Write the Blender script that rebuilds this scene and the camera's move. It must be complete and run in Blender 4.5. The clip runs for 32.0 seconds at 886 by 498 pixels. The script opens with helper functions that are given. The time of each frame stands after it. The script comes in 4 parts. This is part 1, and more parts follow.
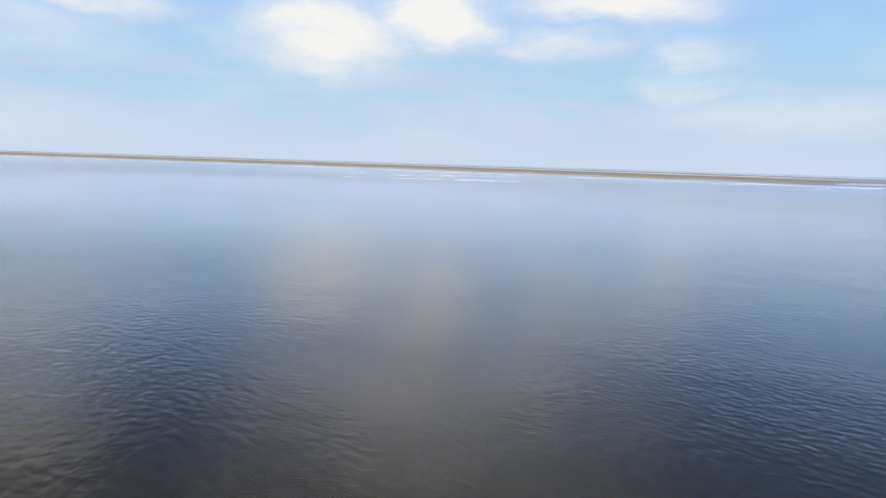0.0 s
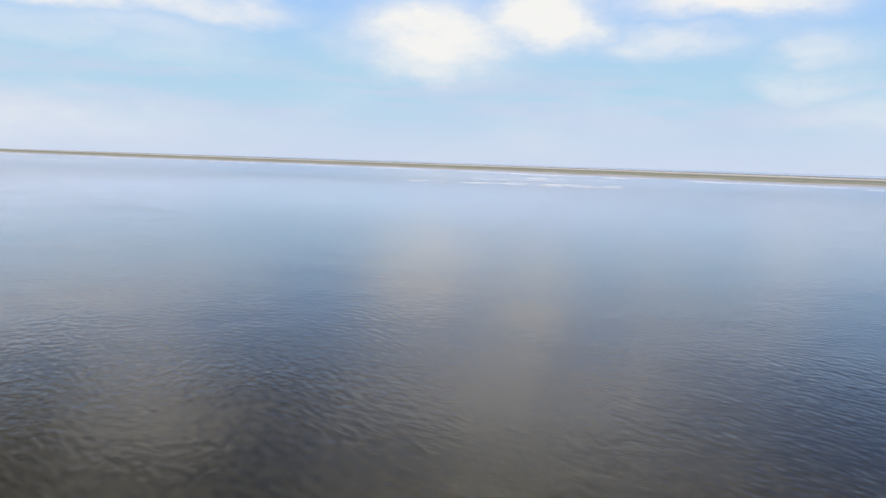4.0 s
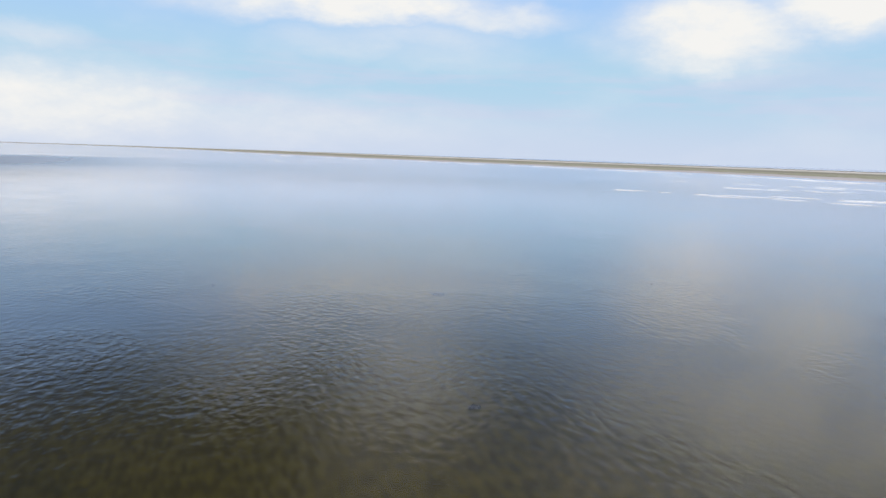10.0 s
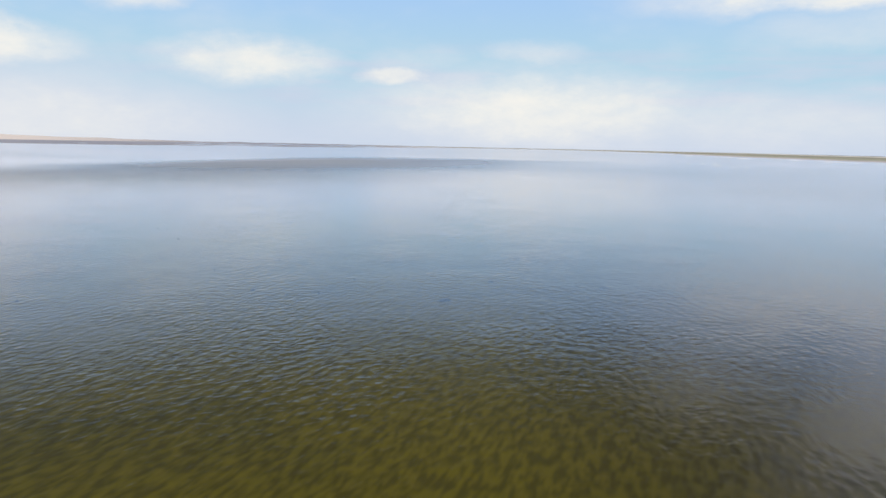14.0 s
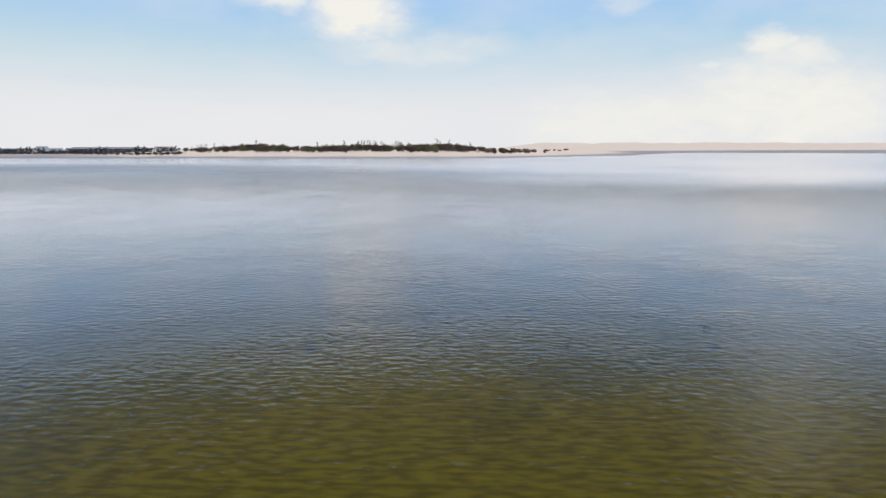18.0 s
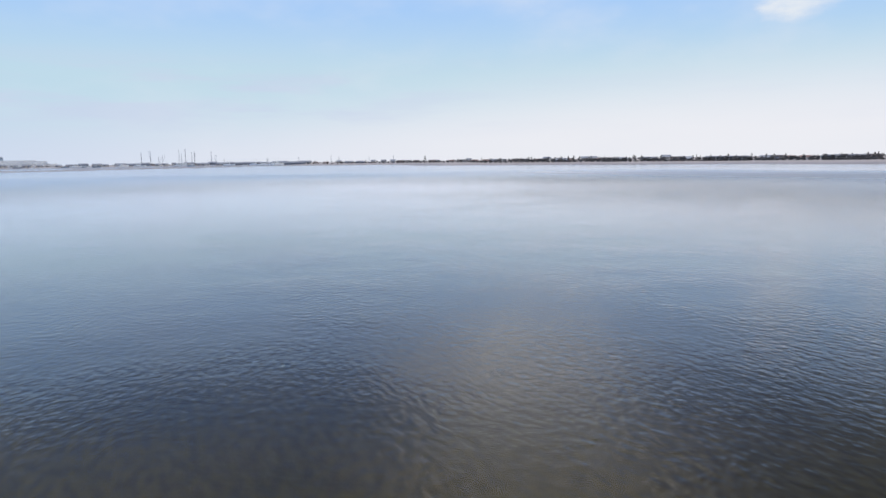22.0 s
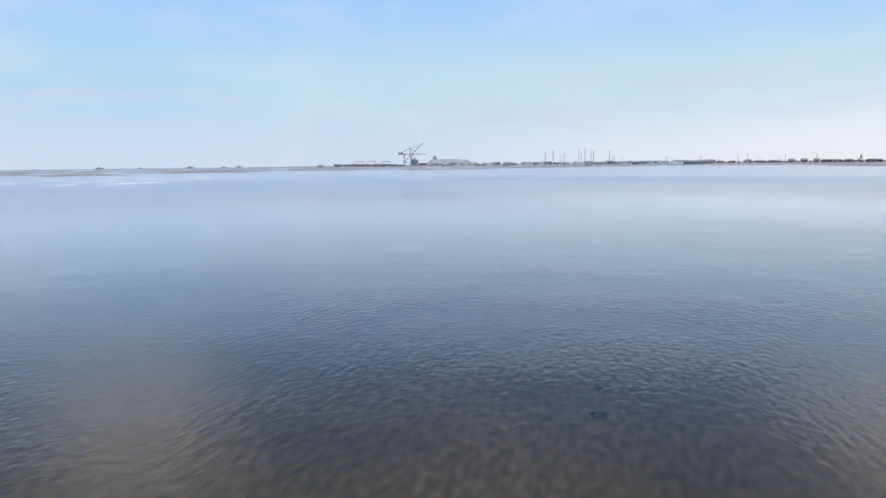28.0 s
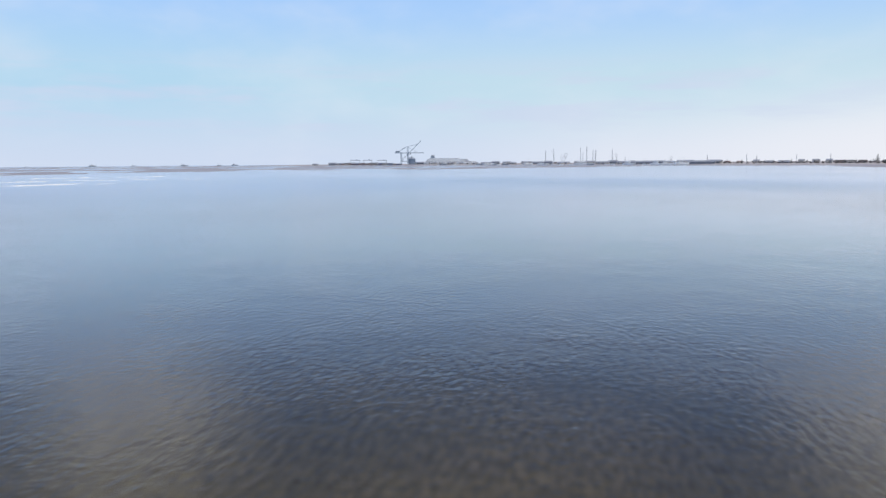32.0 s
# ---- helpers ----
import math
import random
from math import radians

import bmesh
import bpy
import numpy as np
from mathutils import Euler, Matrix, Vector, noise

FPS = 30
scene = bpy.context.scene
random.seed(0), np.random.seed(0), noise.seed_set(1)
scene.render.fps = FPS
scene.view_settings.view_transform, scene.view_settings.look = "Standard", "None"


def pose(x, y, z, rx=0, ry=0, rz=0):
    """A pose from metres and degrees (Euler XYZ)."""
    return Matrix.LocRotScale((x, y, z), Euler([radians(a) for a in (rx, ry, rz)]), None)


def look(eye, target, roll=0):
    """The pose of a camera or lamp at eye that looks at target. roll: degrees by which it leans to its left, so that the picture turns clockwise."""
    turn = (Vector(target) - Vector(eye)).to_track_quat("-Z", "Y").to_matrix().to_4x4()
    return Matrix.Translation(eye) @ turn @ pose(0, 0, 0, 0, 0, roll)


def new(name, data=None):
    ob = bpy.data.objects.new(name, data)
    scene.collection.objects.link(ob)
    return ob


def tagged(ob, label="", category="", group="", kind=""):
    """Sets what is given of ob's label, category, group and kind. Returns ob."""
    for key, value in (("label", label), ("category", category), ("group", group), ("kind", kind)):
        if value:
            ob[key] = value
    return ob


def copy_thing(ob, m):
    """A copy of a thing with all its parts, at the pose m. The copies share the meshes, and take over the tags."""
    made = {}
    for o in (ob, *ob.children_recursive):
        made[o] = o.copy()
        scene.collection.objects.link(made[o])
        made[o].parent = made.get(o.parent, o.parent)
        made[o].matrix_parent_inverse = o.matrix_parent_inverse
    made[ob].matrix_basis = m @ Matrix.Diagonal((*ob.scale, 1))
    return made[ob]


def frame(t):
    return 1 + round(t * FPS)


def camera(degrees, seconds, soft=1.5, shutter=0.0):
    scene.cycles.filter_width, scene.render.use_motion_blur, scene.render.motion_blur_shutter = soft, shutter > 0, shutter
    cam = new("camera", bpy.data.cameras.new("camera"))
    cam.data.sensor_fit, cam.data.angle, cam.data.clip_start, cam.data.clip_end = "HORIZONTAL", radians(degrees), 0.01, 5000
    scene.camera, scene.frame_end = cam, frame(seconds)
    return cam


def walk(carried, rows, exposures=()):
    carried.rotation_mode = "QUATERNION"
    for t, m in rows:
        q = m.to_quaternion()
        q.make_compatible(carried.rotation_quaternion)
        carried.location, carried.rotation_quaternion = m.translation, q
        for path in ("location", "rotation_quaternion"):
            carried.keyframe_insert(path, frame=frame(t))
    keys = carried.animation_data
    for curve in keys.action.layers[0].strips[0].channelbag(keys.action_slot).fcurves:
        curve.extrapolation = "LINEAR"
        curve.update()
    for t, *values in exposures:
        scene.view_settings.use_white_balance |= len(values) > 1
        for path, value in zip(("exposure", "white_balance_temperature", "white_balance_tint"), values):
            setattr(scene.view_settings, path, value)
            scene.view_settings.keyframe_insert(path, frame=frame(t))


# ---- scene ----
cam = camera(66.19, 32.0)

# the flight: seconds, x, y, height, tilt, lean, heading (to the left of +y)
FLIGHT = [
    (0.0, -0.01, 0.05, 8.50, -7.25, 1.77, -0.05),
    (0.5, 1.46, 7.62, 8.50, -7.26, 1.76, 0.71),
    (1.0, 2.81, 15.21, 8.50, -7.27, 1.77, 1.67),
    (1.5, 3.86, 22.89, 8.50, -7.28, 1.76, 2.74),
    (2.0, 4.65, 30.62, 8.50, -7.30, 1.75, 3.35),
    (2.5, 5.46, 38.40, 8.50, -7.29, 1.76, 4.40),
    (3.0, 6.39, 46.21, 8.50, -7.28, 1.77, 5.91),
    (3.5, 7.22, 53.92, 8.50, -7.32, 1.79, 7.34),
    (4.0, 7.88, 61.42, 8.50, -7.38, 1.82, 8.64),
    (4.5, 8.47, 68.85, 8.50, -7.42, 1.84, 9.74),
    (5.0, 9.04, 76.26, 8.50, -7.47, 1.87, 10.84),
    (5.5, 9.51, 83.58, 8.50, -7.52, 1.90, 12.17),
    (6.0, 9.80, 90.76, 8.50, -7.57, 1.92, 13.63),
    (6.5, 9.91, 97.88, 8.50, -7.60, 1.93, 15.20),
    (7.0, 9.87, 105.00, 8.50, -7.63, 1.93, 17.04),
    (7.5, 9.67, 112.18, 8.50, -7.68, 1.93, 18.98),
    (8.0, 9.26, 119.43, 8.50, -7.71, 1.93, 20.82),
    (8.5, 8.66, 126.74, 8.50, -7.74, 1.93, 22.74),
    (9.0, 7.85, 134.03, 8.50, -7.79, 1.92, 24.88),
    (9.5, 6.82, 141.26, 8.50, -7.84, 1.89, 27.25),
    (10.0, 5.57, 148.43, 8.50, -7.90, 1.84, 30.21),
    (10.5, 4.11, 155.50, 8.50, -7.95, 1.81, 34.33),
    (11.0, 2.46, 162.46, 8.50, -8.02, 1.77, 38.80),
    (11.5, 0.60, 169.33, 8.50, -8.14, 1.74, 43.31),
    (12.0, -1.55, 176.16, 8.50, -8.26, 1.72, 47.67),
    (12.5, -4.07, 182.96, 8.50, -8.40, 1.69, 52.23),
    (13.0, -7.08, 189.61, 8.50, -8.52, 1.61, 57.06),
    (13.5, -10.80, 195.89, 8.50, -8.59, 1.40, 62.38),
    (14.0, -15.28, 201.71, 8.50, -8.64, 1.15, 68.27),
    (14.5, -20.17, 207.26, 8.50, -8.69, 0.90, 75.63),
    (15.0, -25.21, 212.74, 8.50, -8.73, 0.65, 84.20),
    (15.5, -30.83, 218.09, 8.50, -8.77, 0.43, 93.72),
    (16.0, -37.60, 222.96, 8.50, -8.79, 0.32, 103.14),
    (16.5, -45.42, 226.49, 8.50, -8.73, 0.20, 113.57),
    (17.0, -53.44, 228.33, 8.50, -8.66, 0.09, 123.01),
    (17.5, -60.97, 229.01, 8.50, -8.57, 0.00, 132.73),
    (18.0, -67.89, 228.97, 8.50, -8.47, -0.09, 142.65),
    (18.5, -74.24, 228.14, 8.50, -8.33, -0.20, 152.29),
    (19.0, -80.02, 226.63, 8.50, -8.17, -0.31, 161.41),
    (19.5, -85.32, 224.53, 8.50, -8.02, -0.40, 170.75),
    (20.0, -90.18, 221.79, 8.50, -7.87, -0.50, 179.64),
    (20.5, -94.41, 218.37, 8.50, -7.72, -0.60, 188.96),
    (21.0, -97.79, 214.36, 8.50, -7.60, -0.69, 197.69),
    (21.5, -100.34, 209.94, 8.50, -7.53, -0.75, 203.55),
    (22.0, -102.17, 205.16, 8.50, -7.48, -0.79, 208.19),
    (22.5, -103.28, 200.05, 8.50, -7.46, -0.82, 212.56),
    (23.0, -103.62, 194.67, 8.50, -7.42, -0.82, 217.25),
    (23.5, -103.28, 189.17, 8.50, -7.35, -0.80, 221.28),
    (24.0, -102.36, 183.65, 8.50, -7.28, -0.79, 223.09),
    (24.5, -100.89, 178.14, 8.50, -7.23, -0.79, 226.27),
    (25.0, -98.84, 172.66, 8.50, -7.17, -0.80, 230.20),
    (25.5, -95.89, 167.09, 8.50, -7.16, -0.78, 231.61),
    (26.0, -91.80, 161.30, 8.50, -7.14, -0.77, 234.21),
    (26.5, -87.02, 155.34, 8.50, -7.12, -0.74, 236.56),
    (27.0, -82.11, 149.37, 8.50, -7.13, -0.71, 238.48),
    (27.5, -77.04, 143.48, 8.50, -7.14, -0.69, 239.80),
    (28.0, -71.61, 137.78, 8.50, -7.16, -0.63, 241.28),
    (28.5, -65.81, 132.29, 8.50, -7.17, -0.59, 241.76),
    (29.0, -59.86, 127.01, 8.50, -7.19, -0.55, 241.72),
    (29.5, -53.79, 121.86, 8.50, -7.20, -0.50, 241.60),
    (30.0, -47.43, 116.77, 8.50, -7.22, -0.46, 241.59),
    (30.5, -40.83, 111.76, 8.50, -7.22, -0.44, 241.54),
    (31.0, -34.18, 106.82, 8.50, -7.23, -0.42, 241.49),
    (31.5, -27.53, 101.90, 8.50, -7.23, -0.41, 241.38),
    (32.0, -20.88, 96.97, 8.50, -7.24, -0.39, 241.33),
]


def flight_pose(x, y, z, tilt, lean, yaw):
    a, b = radians(yaw), radians(tilt)
    eye = Vector((x, y, z))
    ahead = Vector((-math.sin(a) * math.cos(b), math.cos(a) * math.cos(b), math.sin(b)))
    return look(eye, eye + ahead * 100, lean)


walk(cam, [(r[0], flight_pose(*r[1:])) for r in FLIGHT],
     exposures=[(0.0, 0.0, 6500, 10), (9.0, 0.0, 6500, 10), (13.0, 0.0, 6650, 9), (17.0, -0.05, 6750, 8), (19.5, -0.05, 6650, 8), (22.0, 0.0, 6500, 10), (32.0, 0.05, 6500, 10)])
# ---------------------------------------------------------------- light
scene.view_settings.exposure = 0.0
SUN_AZ, SUN_EL, GLOW_AZ = 128.0, 71.0, 150.0


def direction(az, el):
    a, e = radians(az), radians(el)
    return Vector((-math.sin(a) * math.cos(e), math.cos(a) * math.cos(e), math.sin(e)))


sun = new("sun", bpy.data.lights.new("sun", "SUN"))
sun.data.energy, sun.data.angle, sun.data.color = 2.6, radians(1.5), (1.0, 0.95, 0.88)
sun.matrix_world = look(direction(SUN_AZ, SUN_EL) * 100, (0, 0, 0))


class Nodes:
    """Small helper to write node trees in one line a node."""

    def __init__(self, tree):
        self.tree = tree
        tree.nodes.clear()

    def add(self, kind, _out=0, **given):
        n = self.tree.nodes.new(kind)
        for key, value in given.items():
            if key.startswith("i_"):
                key = key[2:]
                socket = n.inputs[int(key)] if key.isdigit() else n.inputs[key.replace("_", " ")]
                if isinstance(value, bpy.types.NodeSocket):
                    self.tree.links.new(value, socket)
                else:
                    socket.default_value = value
            elif key == "operation":
                n.operation = value
            elif key == "use_clamp":
                n.use_clamp = value
            elif key == "interpolation_type":
                n.interpolation_type = value
            elif key == "vector_type":
                n.vector_type = value
            elif key == "attribute_name":
                n.attribute_name = value
        return n.outputs[_out] if len(n.outputs) else n

    def math(self, op, a, b=0.0, c=0.0, clamp=False):
        return self.add("ShaderNodeMath", operation=op, use_clamp=clamp, i_0=a, i_1=b, i_2=c)

    def mix(self, fac, a, b, blend="MIX"):
        n = self.tree.nodes.new("ShaderNodeMix")
        n.data_type, n.blend_type, n.clamp_factor = "RGBA", blend, True
        for socket, value in ((n.inputs[0], fac), (n.inputs[6], a), (n.inputs[7], b)):
            if isinstance(value, bpy.types.NodeSocket):
                self.tree.links.new(value, socket)
            else:
                socket.default_value = value
        return n.outputs[2]

    def step(self, x, lo, hi, a=0.0, b=1.0):
        return self.add("ShaderNodeMapRange", interpolation_type="SMOOTHSTEP", i_0=x, i_1=lo, i_2=hi, i_3=a, i_4=b)

    def noise(self, vec, scale, detail=3.0, rough=0.5, out=0):
        return self.add("ShaderNodeTexNoise", out, i_Vector=vec, i_Scale=scale, i_Detail=detail, i_Roughness=rough)


# clouds: heading, height, half width, half height (degrees), strength
CLOUDS = [
    (10.0, 10.0, 7.6, 3.6, 1.0), (10.3, 7.6, 3.2, 1.7, .75), (1.2, 11.6, 6.2, 2.7, 1.15), (351.5, 9.7, 6.0, 1.5, .62),
    (346.8, 12.6, 8.5, 1.6, .95), (341.2, 8.8, 3.8, 1.9, .6), (341.2, 6.1, 3.7, 1.2, .55), (27.0, 11.0, 7.0, 1.3, .7),
    (29.6, 8.1, 6.0, 1.6, .35), (333.0, 4.2, 12.0, 1.8, .5), (38.0, 11.7, 14.0, 1.8, 1.0), (33.0, 9.2, 8.0, 1.6, .45),
    (44.0, 2.4, 20.0, 2.4, .5), (84.2, 6.4, 6.5, 2.0, .85), (72.4, 5.5, 3.0, 1.1, .75), (61.0, 3.0, 15.0, 3.4, .85),
    (60.9, 7.2, 4.0, 1.1, .45), (38.2, 8.6, 8.0, 1.4, .4), (126.0, 1.6, 16.0, 4.6, .8), (116.0, 3.0, 12.0, 4.6, .95), (98.0, 1.6, 14.0, 3.2, .6), (115.7, 6.6, 3.6, 1.6, .8),
    (102.3, 6.4, 7.5, 1.6, .9), (105.1, 10.0, 4.6, 2.2, .9), (91.5, 10.9, 3.8, 1.3, .7), (70.9, 6.8, 5.0, 1.3, .35),
    (67.0, 3.0, 10.0, 1.4, .55), (149.5, 10.6, 4.8, 2.8, 1.1), (144.7, 8.0, 9.0, 1.4, .6), (117.3, 7.3, 2.2, 1.3, .9),
    (121.0, 6.1, 1.8, .6, .7), (113.8, 5.7, 2.0, .8, .6), (156.0, 11.6, 3.4, 1.0, .8), (128.1, 11.0, 1.7, .9, .5),
    (181.5, 11.3, 2.4, 1.5, .75), (175.5, 11.1, 1.9, .8, .75),
    # higher ones, which only the water shows
    (1.0, 20.0, 16.5, 6.5, 1.0), (1.0, 30.5, 18.0, 6.5, 1.1), (33.0, 20.0, 8.0, 6.0, .7), (35.0, 30.5, 9.0, 6.0, .55), (45.0, 18.0, 8.0, 4.0, .35),
    (114.5, 21.0, 5.5, 7.5, .35), (202.0, 18.0, 10.5, 5.5, 1.0), (201.0, 29.0, 13.0, 7.0, 1.1), (267.0, 20.0, 8.0, 6.0, .8), (266.0, 30.0, 9.0, 6.5, 1.0),
    # a faint unseen cloud, added to brighten the water on the town side
    (240.0, 31.0, 20.0, 6.0, .35),
]
world = bpy.data.worlds.new("world")
scene.world = world
world.use_nodes = True
w = Nodes(world.node_tree)
way = w.add("ShaderNodeTexCoord", 0)
sky_node = w.tree.nodes.new("ShaderNodeTexSky")
sky_node.sky_type, sky_node.sun_disc = "NISHITA", False
sky_node.sun_elevation, sky_node.sun_rotation = radians(SUN_EL), radians(-SUN_AZ)
sky_node.air_density, sky_node.dust_density, sky_node.ozone_density = 1.0, 1.5, 1.5
sky = sky_node.outputs[0]
split = w.tree.nodes.new("ShaderNodeSeparateXYZ")
w.tree.links.new(way, split.inputs[0])
dx, dy, dz = split.outputs
low = w.math("MAXIMUM", dz, 0.0)
# how far a direction is from the sun's heading: 1 towards it, 0 away from it
s0, s1 = direction(GLOW_AZ, 0), direction(105, 0)
along = w.math("ADD", w.math("MULTIPLY", dx, s0.x), w.math("MULTIPLY", dy, s0.y))
toward = w.step(along, 0.15, 1.0)
s3 = direction(167, 0)
wide_glow = w.step(w.math("ADD", w.math("MULTIPLY", dx, s3.x), w.math("MULTIPLY", dy, s3.y)), 0.1, 0.93)
s2 = direction(208, 0)
mint_side = w.step(w.math("ADD", w.math("MULTIPLY", dx, s2.x), w.math("MULTIPLY", dy, s2.y)), 0.5, 0.97)
# side where the unseen upper sky is dimmed to darken the water
dimmed_side = w.step(w.math("ADD", w.math("MULTIPLY", dx, s1.x), w.math("MULTIPLY", dy, s1.y)), -0.1, 0.5)
# haze along the horizon, whiter towards the sun
haze_cool = w.mix(wide_glow, (6.0, 6.9, 8.5, 1), (8.4, 8.5, 9.0, 1))
haze_top = w.math("ADD", 0.11, w.math("MULTIPLY", toward, 0.065))
haze_full = w.math("MULTIPLY", toward, 0.035)
haze = w.step(low, haze_full, haze_top, 1.0, 0.0)
blue = w.mix(0.95, w.mix(1.0, sky, (1.0, 1.0, 1.0, 1), "MULTIPLY"), w.mix(w.step(low, 0.21, 0.36), w.mix(w.step(low, 0.11, 0.23), w.mix(mint_side, (4.5, 6.8, 8.6, 1), (5.5, 7.3, 8.4, 1)), (3.85, 6.1, 9.6, 1)), w.mix(dimmed_side, (1.5, 2.7, 5.6, 1), (0.6, 0.8, 1.15, 1))))
clear = w.mix(haze, blue, haze_cool)
# thin grey-violet stratus streaks low over the horizon, away from the sun
streak = w.noise(w.add("ShaderNodeVectorMath", operation="MULTIPLY", i_0=way, i_1=(1, 1, 9)), 4.5, 4.0, 0.55)
streak = w.math("MULTIPLY", w.step(streak, 0.45, 0.68), w.math("MULTIPLY", w.step(low, 0.02, 0.07), w.step(low, 0.10, 0.16, 1.0, 0.0)))
streak = w.math("MULTIPLY", streak, w.step(toward, 0.0, 0.7, 0.55, 0.1))
clear = w.mix(streak, clear, (5.9, 6.5, 8.3, 1))
# the seen clouds, with edges torn by noise
flat = w.add("ShaderNodeVectorMath", operation="MULTIPLY", i_0=way, i_1=(1, 1, 2.2))
tear = w.add("ShaderNodeVectorMath", operation="SUBTRACT", i_0=w.noise(flat, 9.0, 6.0, 0.6, 1), i_1=(0.5, 0.5, 0.5))
torn = w.add("ShaderNodeVectorMath", operation="MULTIPLY_ADD", i_0=tear, i_1=(0.13, 0.13, 0.055), i_2=way)
field = None
for az, el, wide, high, strength in CLOUDS:
    m = w.add("ShaderNodeMapping", vector_type="TEXTURE", i_Vector=torn, i_Location=direction(az, el),
              i_Rotation=(radians(el), 0, radians(az)), i_Scale=(radians(wide), 0.5, radians(high)))
    far = w.add("ShaderNodeVectorMath", 1, operation="LENGTH", i_0=m)
    blob = w.step(far, 1.45, 0.2, 0.0, strength)
    field = blob if field is None else w.math("MAXIMUM", field, blob)
grain = w.noise(flat, 22.0, 5.0, 0.6)
broken = w.step(w.noise(flat, 15.0, 5.0, 0.62), 0.36, 0.6, 0.4, 1.0)
field = w.math("MULTIPLY", field, w.math("ADD", 1.0, w.math("MULTIPLY", w.step(low, 0.22, 0.34), w.math("SUBTRACT", broken, 1.0))))
seen = w.math("MULTIPLY", field, w.math("MULTIPLY_ADD", grain, 0.8, 0.6), clamp=True)
# broken cloud overhead, above the part of the sky that is seen
deck = w.add("ShaderNodeVectorMath", operation="DIVIDE", i_0=way, i_1=w.add("ShaderNodeCombineXYZ", i_0=w.math("ADD", low, 0.12), i_1=w.math("ADD", low, 0.12), i_2=1.0))
over = w.step(w.noise(deck, 1.35, 6.0, 0.55), 0.50, 0.66)
over = w.math("MULTIPLY", over, w.math("MULTIPLY", w.step(low, 0.45, 0.6, 0.0, 0.45), w.step(dimmed_side, 0.0, 1.0, 1.0, 0.1)))
veil = w.math("MULTIPLY", w.step(w.noise(flat, 5.0, 4.0, 0.55), 0.42, 0.75), w.math("MULTIPLY", w.step(toward, 0.05, 0.45, 0.26, 0.30), w.step(low, 0.2, 0.32, 1.0, 0.0)))
cover = w.math("MAXIMUM", w.math("MAXIMUM", seen, over), veil)
cloud = w.mix(w.step(cover, 0.2, 0.95), (7.7, 8.0, 8.8, 1), (9.1, 9.05, 8.85, 1))
# the higher, sunlit clouds are brighter than the hazy ones near the horizon
cloud = w.mix(w.step(low, 0.23, 0.36), cloud, (13.4, 13.2, 12.8, 1))
final = w.mix(cover, clear, cloud)
back = w.add("ShaderNodeBackground", i_Color=final, i_Strength=0.1)
w.add("ShaderNodeOutputWorld", i_0=back)


# ---------------------------------------------------------------- materials
def material(name, color, rough=0.8, metal=0.0, vary=0.25, scale=0.5, bump=0.0):
    """A plain painted, wooden, leafy or stony surface with variation at two scales."""
    mat = bpy.data.materials.new(name)
    mat.use_nodes = True
    n = Nodes(mat.node_tree)
    place = n.add("ShaderNodeTexCoord", 3)
    big, fine = n.noise(place, scale, 4.0), n.noise(place, scale * 9, 3.0)
    each = n.add("ShaderNodeObjectInfo", 5)
    f = n.math("ADD", n.math("MULTIPLY", big, 0.6), n.math("ADD", n.math("MULTIPLY", fine, 0.4), n.math("MULTIPLY", each, 0.25)))
    dark, light = [v * (1 - vary) for v in color], [min(1.0, v * (1 + vary)) for v in color]
    col = n.mix(n.step(f, 0.3, 0.9), (*dark, 1), (*light, 1))
    given = {}
    if bump:
        given["i_Normal"] = n.add("ShaderNodeBump", i_Strength=0.6, i_Distance=bump, i_Height=fine)
    shader = n.add("ShaderNodeBsdfPrincipled", i_Base_Color=col, i_Roughness=rough, i_Metallic=metal, **given)
    n.add("ShaderNodeOutputMaterial", i_0=shader)
    return mat


